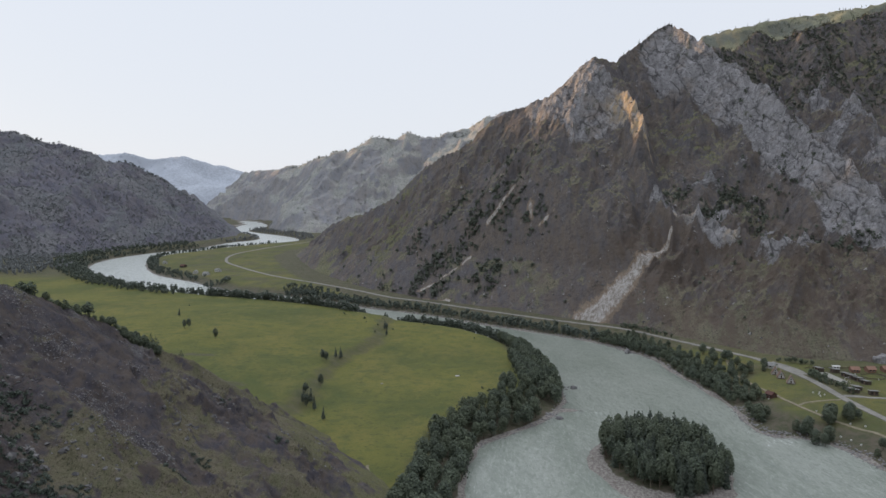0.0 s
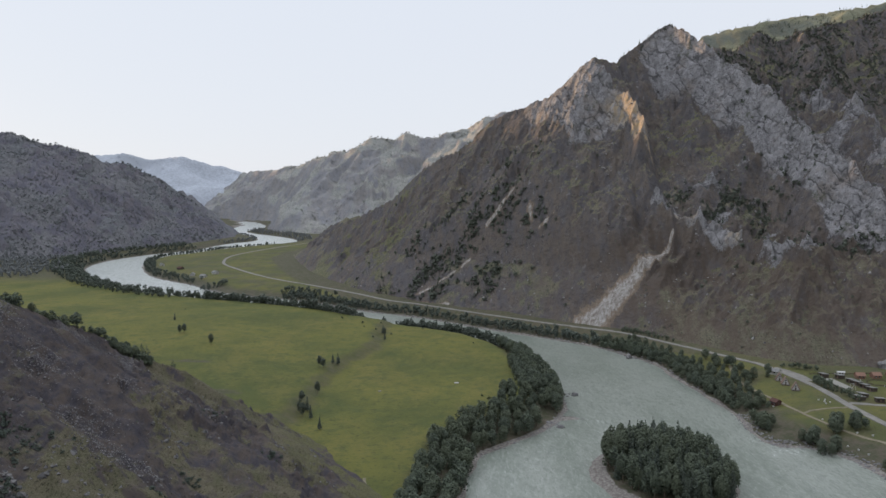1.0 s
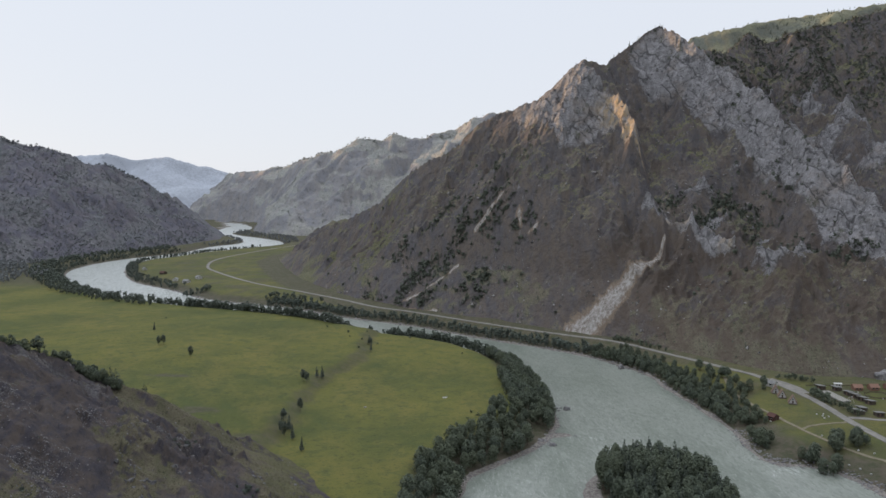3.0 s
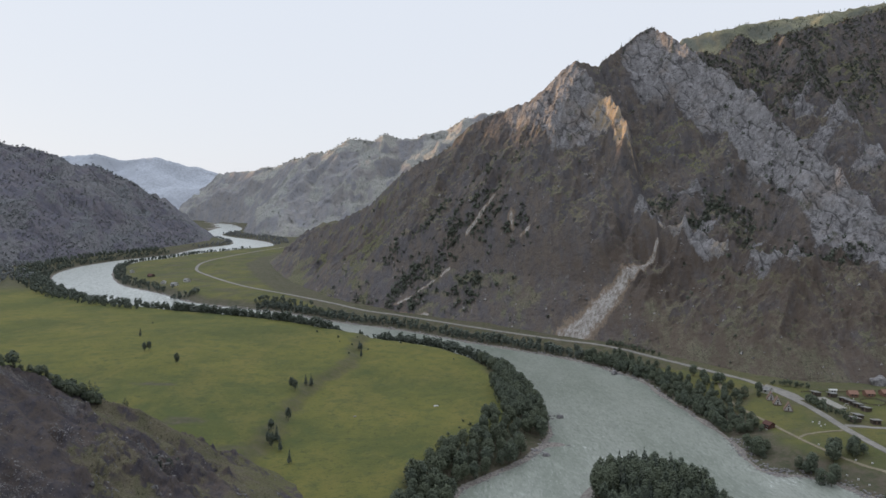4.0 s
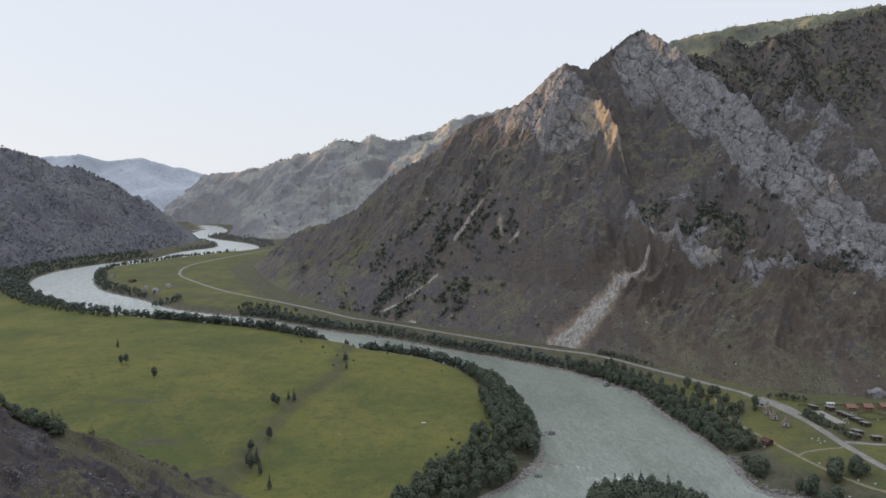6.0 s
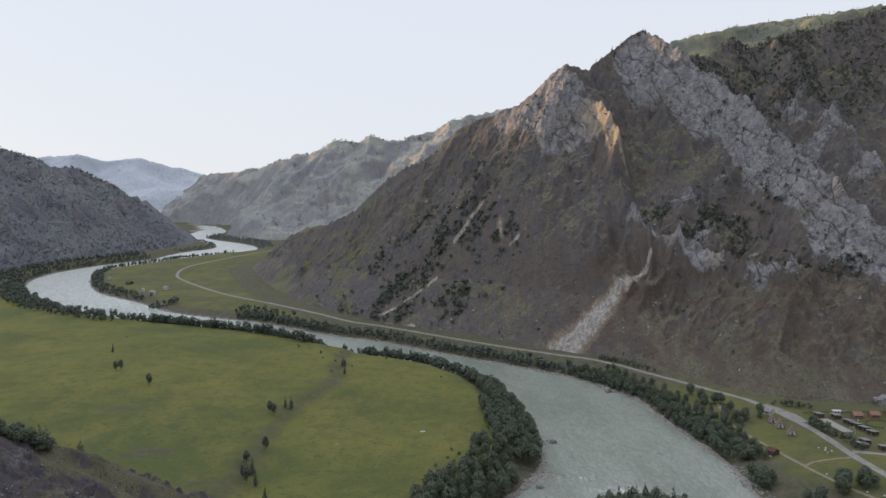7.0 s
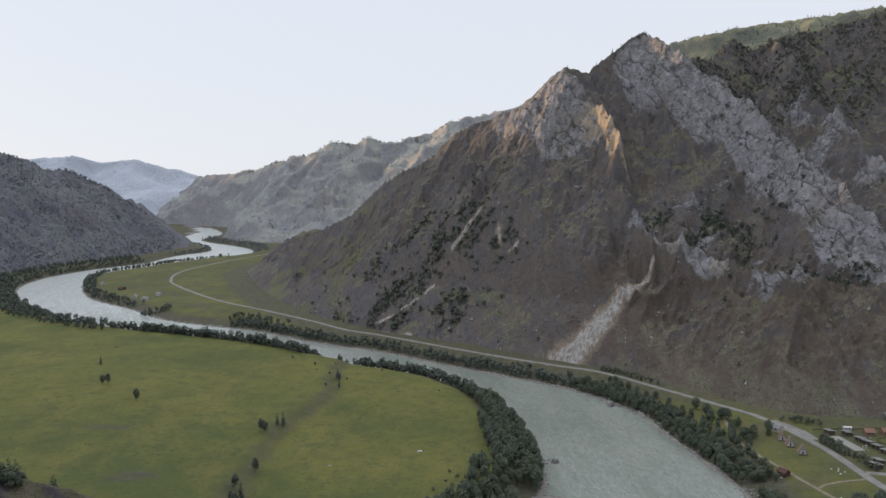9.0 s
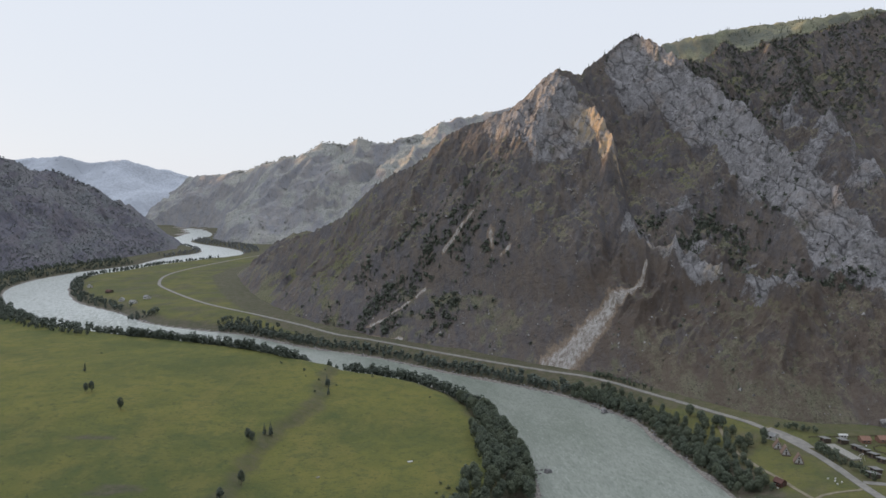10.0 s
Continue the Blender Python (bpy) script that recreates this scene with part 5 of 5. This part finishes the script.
def house(name, w, l, eave, ridge, wall_mat, roof_mat, label, category, group="", chimney=False):
    """A gabled house: walls, two roof slopes, door and windows; the ridge runs along y."""
    ob = new(name)
    wall = part("wall", prism(bmesh.new(), [(-w / 2, -0.6), (w / 2, -0.6), (w / 2, eave), (0, ridge), (-w / 2, eave)], -l / 2, l / 2), wall_mat, ob)
    o, fall = 0.45, (ridge - eave) / (w / 2) * 0.45
    part("roof_slope", slab(bmesh.new(), (-w / 2 - o, eave - fall), (0, ridge), 0.16, -l / 2 - 0.5, l / 2 + 0.5), roof_mat, ob)
    part("roof_slope", slab(bmesh.new(), (w / 2 + o, eave - fall), (0, ridge), 0.16, -l / 2 - 0.5, l / 2 + 0.5), roof_mat, ob)
    door = part("door", box(bmesh.new(), -0.45, 0.45, -l / 2 - 0.06, -l / 2 + 0.02, 0.0, 2.0), WOOD_MAT, ob, "plain wooden door")
    part("door_handle", box(bmesh.new(), 0.28, 0.36, -l / 2 - 0.12, -l / 2 - 0.05, 0.95, 1.05), ROOF_GREY, door)
    for x, y0, y1 in ((-w / 2 - 0.05, -l * 0.3, -l * 0.1), (-w / 2 - 0.05, l * 0.1, l * 0.3)):
        win = part("window", box(bmesh.new(), x, x + 0.1, y0, y1, eave * 0.4, eave * 0.82), GLASS_MAT, ob, "dark window pane")
        part("sill", box(bmesh.new(), x - 0.08, x + 0.1, y0 - 0.1, y1 + 0.1, eave * 0.4 - 0.1, eave * 0.4), WHITE_MAT, win)
    if chimney:
        part("chimney", box(bmesh.new(), 0.5, 1.0, l * 0.15, l * 0.15 + 0.5, ridge - 0.8, ridge + 0.7), ROOF_BROWN, ob)
    return tagged(ob, label, category, group)


def a_frame(label):
    """A cabin whose two roof slopes reach the ground, with a white gable."""
    ob = new("a_frame_cabin")
    part("roof_slope", slab(bmesh.new(), (-3.0, -0.2), (0, 5.2), 0.2, -3.4, 3.4), ROOF_BROWN, ob)
    part("roof_slope", slab(bmesh.new(), (3.0, -0.2), (0, 5.2), 0.2, -3.4, 3.4), ROOF_BROWN, ob)
    for y in (-3.1, 3.0):
        part("gable", prism(bmesh.new(), [(-2.8, -0.3), (2.8, -0.3), (0, 4.9)], y, y + 0.12), WHITE_MAT, ob, "white painted gable wall")
    door = part("door", box(bmesh.new(), -0.5, 0.5, -3.18, -3.08, 0, 2.0), WOOD_MAT, ob)
    part("door_handle", box(bmesh.new(), 0.3, 0.4, -3.24, -3.16, 0.95, 1.05), ROOF_GREY, door)
    part("window", box(bmesh.new(), -0.5, 0.5, -3.18, -3.08, 2.6, 3.4), GLASS_MAT, ob)
    part("deck", box(bmesh.new(), -2.6, 2.6, -5.0, -3.2, -0.4, 0.12), WOOD_MAT, ob)
    return tagged(ob, label, "cabin", "white-fronted cabins")


def lean_cabin(label, group):
    """A small dark cabin under a single-pitch grey roof, with a porch."""
    ob = new("cabin")
    part("wall", prism(bmesh.new(), [(-2.2, -0.5), (2.2, -0.5), (2.2, 2.3), (-2.2, 2.9)], -2.6, 2.6), WOOD_MAT, ob)
    part("roof", slab(bmesh.new(), (-3.9, 3.1), (2.7, 2.25), 0.16, -3.1, 3.1), ROOF_GREY, ob, "pale grey sheet roof")
    for y in (-2.4, 2.4):
        part("porch_post", box(bmesh.new(), -3.7, -3.55, y - 0.08, y + 0.08, -0.5, 3.0), WOOD_MAT, ob)
    part("deck", box(bmesh.new(), -3.8, -2.2, -2.6, 2.6, -0.5, 0.1), WOOD_MAT, ob)
    door = part("door", box(bmesh.new(), -2.28, -2.16, -0.45, 0.45, 0.1, 2.05), ROOF_BROWN, ob)
    part("door_handle", box(bmesh.new(), -2.34, -2.26, 0.28, 0.36, 1.0, 1.1), ROOF_GREY, door)
    for y in (-1.8, 1.1):
        part("window", box(bmesh.new(), -2.27, -2.17, y, y + 0.8, 1.0, 1.9), GLASS_MAT, ob)
    return tagged(ob, label, "cabin", group)


def put(ob, x, y, turn, lift=0.15):
    ob.matrix_basis = pose(x, y, float(ground_height(np.array([x]), np.array([y]))[0]) + lift, 0, 0, turn)
    return ob


def copies(ob, spots, lift=0.15):
    """The thing at the first place and copies of it at the others: x, y, turn."""
    put(ob, *spots[0], lift)
    for x, y, turn in spots[1:]:
        copy_thing(ob, pose(x, y, float(ground_height(np.array([x]), np.array([y]))[0]) + lift, 0, 0, turn))


copies(a_frame("brown steep-roofed cabin with a white triangular front"), [(262, 563, -22), (261, 551, -20), (262, 537, -24)])
put(house("house", 6, 8, 2.6, 4.2, WHITE_MAT, ROOF_GREY, "small white house with a pale grey roof", "house", "", True), 266, 580, 35)
put(house("hut", 5, 5.5, 2.3, 4.0, ROOF_RED, ROOF_RED, "dark red wooden hut beside the track", "hut"), 234, 508, 20)
copies(lean_cabin("small dark wooden cabin under a pale grey roof", "cabins in the camp row"), [(315, 558, 25), (316, 551, 25), (317, 543, 25), (317, 534, 25), (313, 570, 12)])
copies(lean_cabin("small dark wooden cabin near the side road", "cabins by the side road"), [(294, 509, 8), (300, 516, 8), (305, 505, 80), (302, 573, 15)])
copies(house("hut", 7, 6, 2.4, 4.3, ROOF_ORANGE, ROOF_ORANGE, "orange-roofed wooden summer hut in the camp", "hut", "orange huts"), [(329, 571, 80), (341, 570, 85), (353, 569, 88)])
put(house("house", 3, 5, 2.2, 2.7, WHITE_MAT, WHITE_MAT, "small white shed beside the fence", "shed"), 319, 580, 80)
copies(house("house", 8, 10, 3, 5.5, WHITE_MAT, ROOF_GREY, "small far farmhouse on the river flat", "house", "houses on the river flat"),
       [(-564, 1466, 30), (-414, 1262, 70), (-443, 1292, 10), (-405, 1300, 50)])
put(house("house", 8, 11, 3, 5.5, WOOD_MAT, ROOF_RED, "far wooden farmhouse with a red roof", "house"), -495, 1377, 60)


def fence_run(spots, label):
    """Posts and two rails along a line."""
    ob = new("fence")
    pts = np.array(spots, float)
    run = []
    for a, b in zip(pts[:-1], pts[1:]):
        n = max(1, int(round(np.linalg.norm(b - a) / 3.0)))
        run += [a + (b - a) * k / n for k in range(n)]
    run.append(pts[-1])
    zs = heights(run, ground_height)
    post = bmesh.new()
    box(post, -0.09, 0.09, -0.09, 0.09, -0.4, 1.6)
    first = part("post", post, WOOD_MAT, ob)
    first.location = (*run[0], zs[0])
    for p, z in zip(run[1:], zs[1:]):
        o = first.copy()
        scene.collection.objects.link(o)
        o.location = (*p, z)
    for p, q, z, w in zip(run[:-1], run[1:], zs[:-1], zs[1:]):
        for h in (0.55, 1.15):
            d = Vector((q[0] - p[0], q[1] - p[1], w - z))
            bm = bmesh.new()
            box(bm, 0, d.length, -0.03, 0.03, h - 0.16, h + 0.16)
            rail = part("rail", bm, WOOD_MAT, ob)
            rail.matrix_basis = Matrix.Translation((*p, z)) @ d.to_track_quat("X", "Z").to_matrix().to_4x4()
    return tagged(ob, label, "fence")


fence_run([(294, 580), (310, 580), (330, 580), (352, 579)], "dark plank fence behind the camp")
fence_run([(293, 560), (295, 540), (296, 520)], "dark plank fence between hedge and platform")
fence_run([(334 + 9 * math.cos(a * 0.785), 553 + 9 * math.sin(a * 0.785)) for a in range(9)], "round wooden paddock fence in the camp")


def pole_frame(label):
    ob = new("swing_frame")
    for x in (-2.5, 2.5):
        for y in (-1.4, 1.4):
            d = Vector((0, -y, 4.6))
            bm = bmesh.new()
            box(bm, -0.07, 0.07, -0.07, 0.07, 0, d.length)
            leg = part("leg", bm, WHITE_MAT, ob)
            leg.matrix_basis = Matrix.Translation((x, y, -0.2)) @ d.to_track_quat("Z", "Y").to_matrix().to_4x4()
    part("crossbar", box(bmesh.new(), -2.8, 2.8, -0.08, 0.08, 4.3, 4.48), WHITE_MAT, ob)
    return tagged(ob, label, "swing")


put(pole_frame("tall pale timber swing frame in the camp"), 304, 537, 30)


def slab_thing(name, w, l, h, material, label, category):
    return tagged(part(name, box(bmesh.new(), -w / 2, w / 2, -l / 2, l / 2, -0.2, h), material, None), label, category)


put(slab_thing("platform", 7.5, 29, 0.6, SLAB_MAT, "long low concrete platform beside the camp fence", "platform"), 302, 553, 2)
put(slab_thing("concrete_slab", 3.2, 1.4, 0.4, WHITE_MAT, "pale concrete slab lying in the meadow", "slab"), 11, 546, 15)
put(slab_thing("concrete_slab", 2.0, 1.2, 0.3, SLAB_MAT, "small pale slab lying in the meadow", "slab"), -45, 525, 40)
for k, (x, y) in enumerate(((264, 508), (266, 504), (268, 507), (269, 502), (265, 500), (231, 505), (247, 470), (262, 440), (256, 446), (325, 563), (333, 545), (322, 540), (243, 433), (246, 427), (248, 420))):
    put(slab_thing("crate", 1.0, 0.7, 0.6, WHITE_MAT, "white painted crate standing on the grass", "crate"), x, y, 25 * k)


def boulder(label, size, seed):
    r = random.Random(seed)
    bm = bmesh.new()
    bmesh.ops.create_icosphere(bm, subdivisions=3, radius=0.5)
    for v in bm.verts:
        n = noise.noise(v.co * 2.4 + Vector((seed, 0, 0))) * 0.32 + noise.noise(v.co * 6.0) * 0.12
        v.co = v.co * (1 + n)
        v.co.x *= 1.3
    for v in bm.verts:
        v.co *= size
    return tagged(part("boulder", bm, STONE_MAT, None), label, "boulder")


put(boulder("large grey boulder at the mountain foot", 12, 3), 369, 600, 20, 1.0)
put(boulder("grey boulder standing in the river", 5, 5), 174, 676, 60, 2.6)
put(boulder("flat dark boulder off the wooded point", 4, 8), 78, 477, 10, 1.2)
put(boulder("grey boulder beside the wooded point", 4, 9), 101, 552, 10, 2.4)
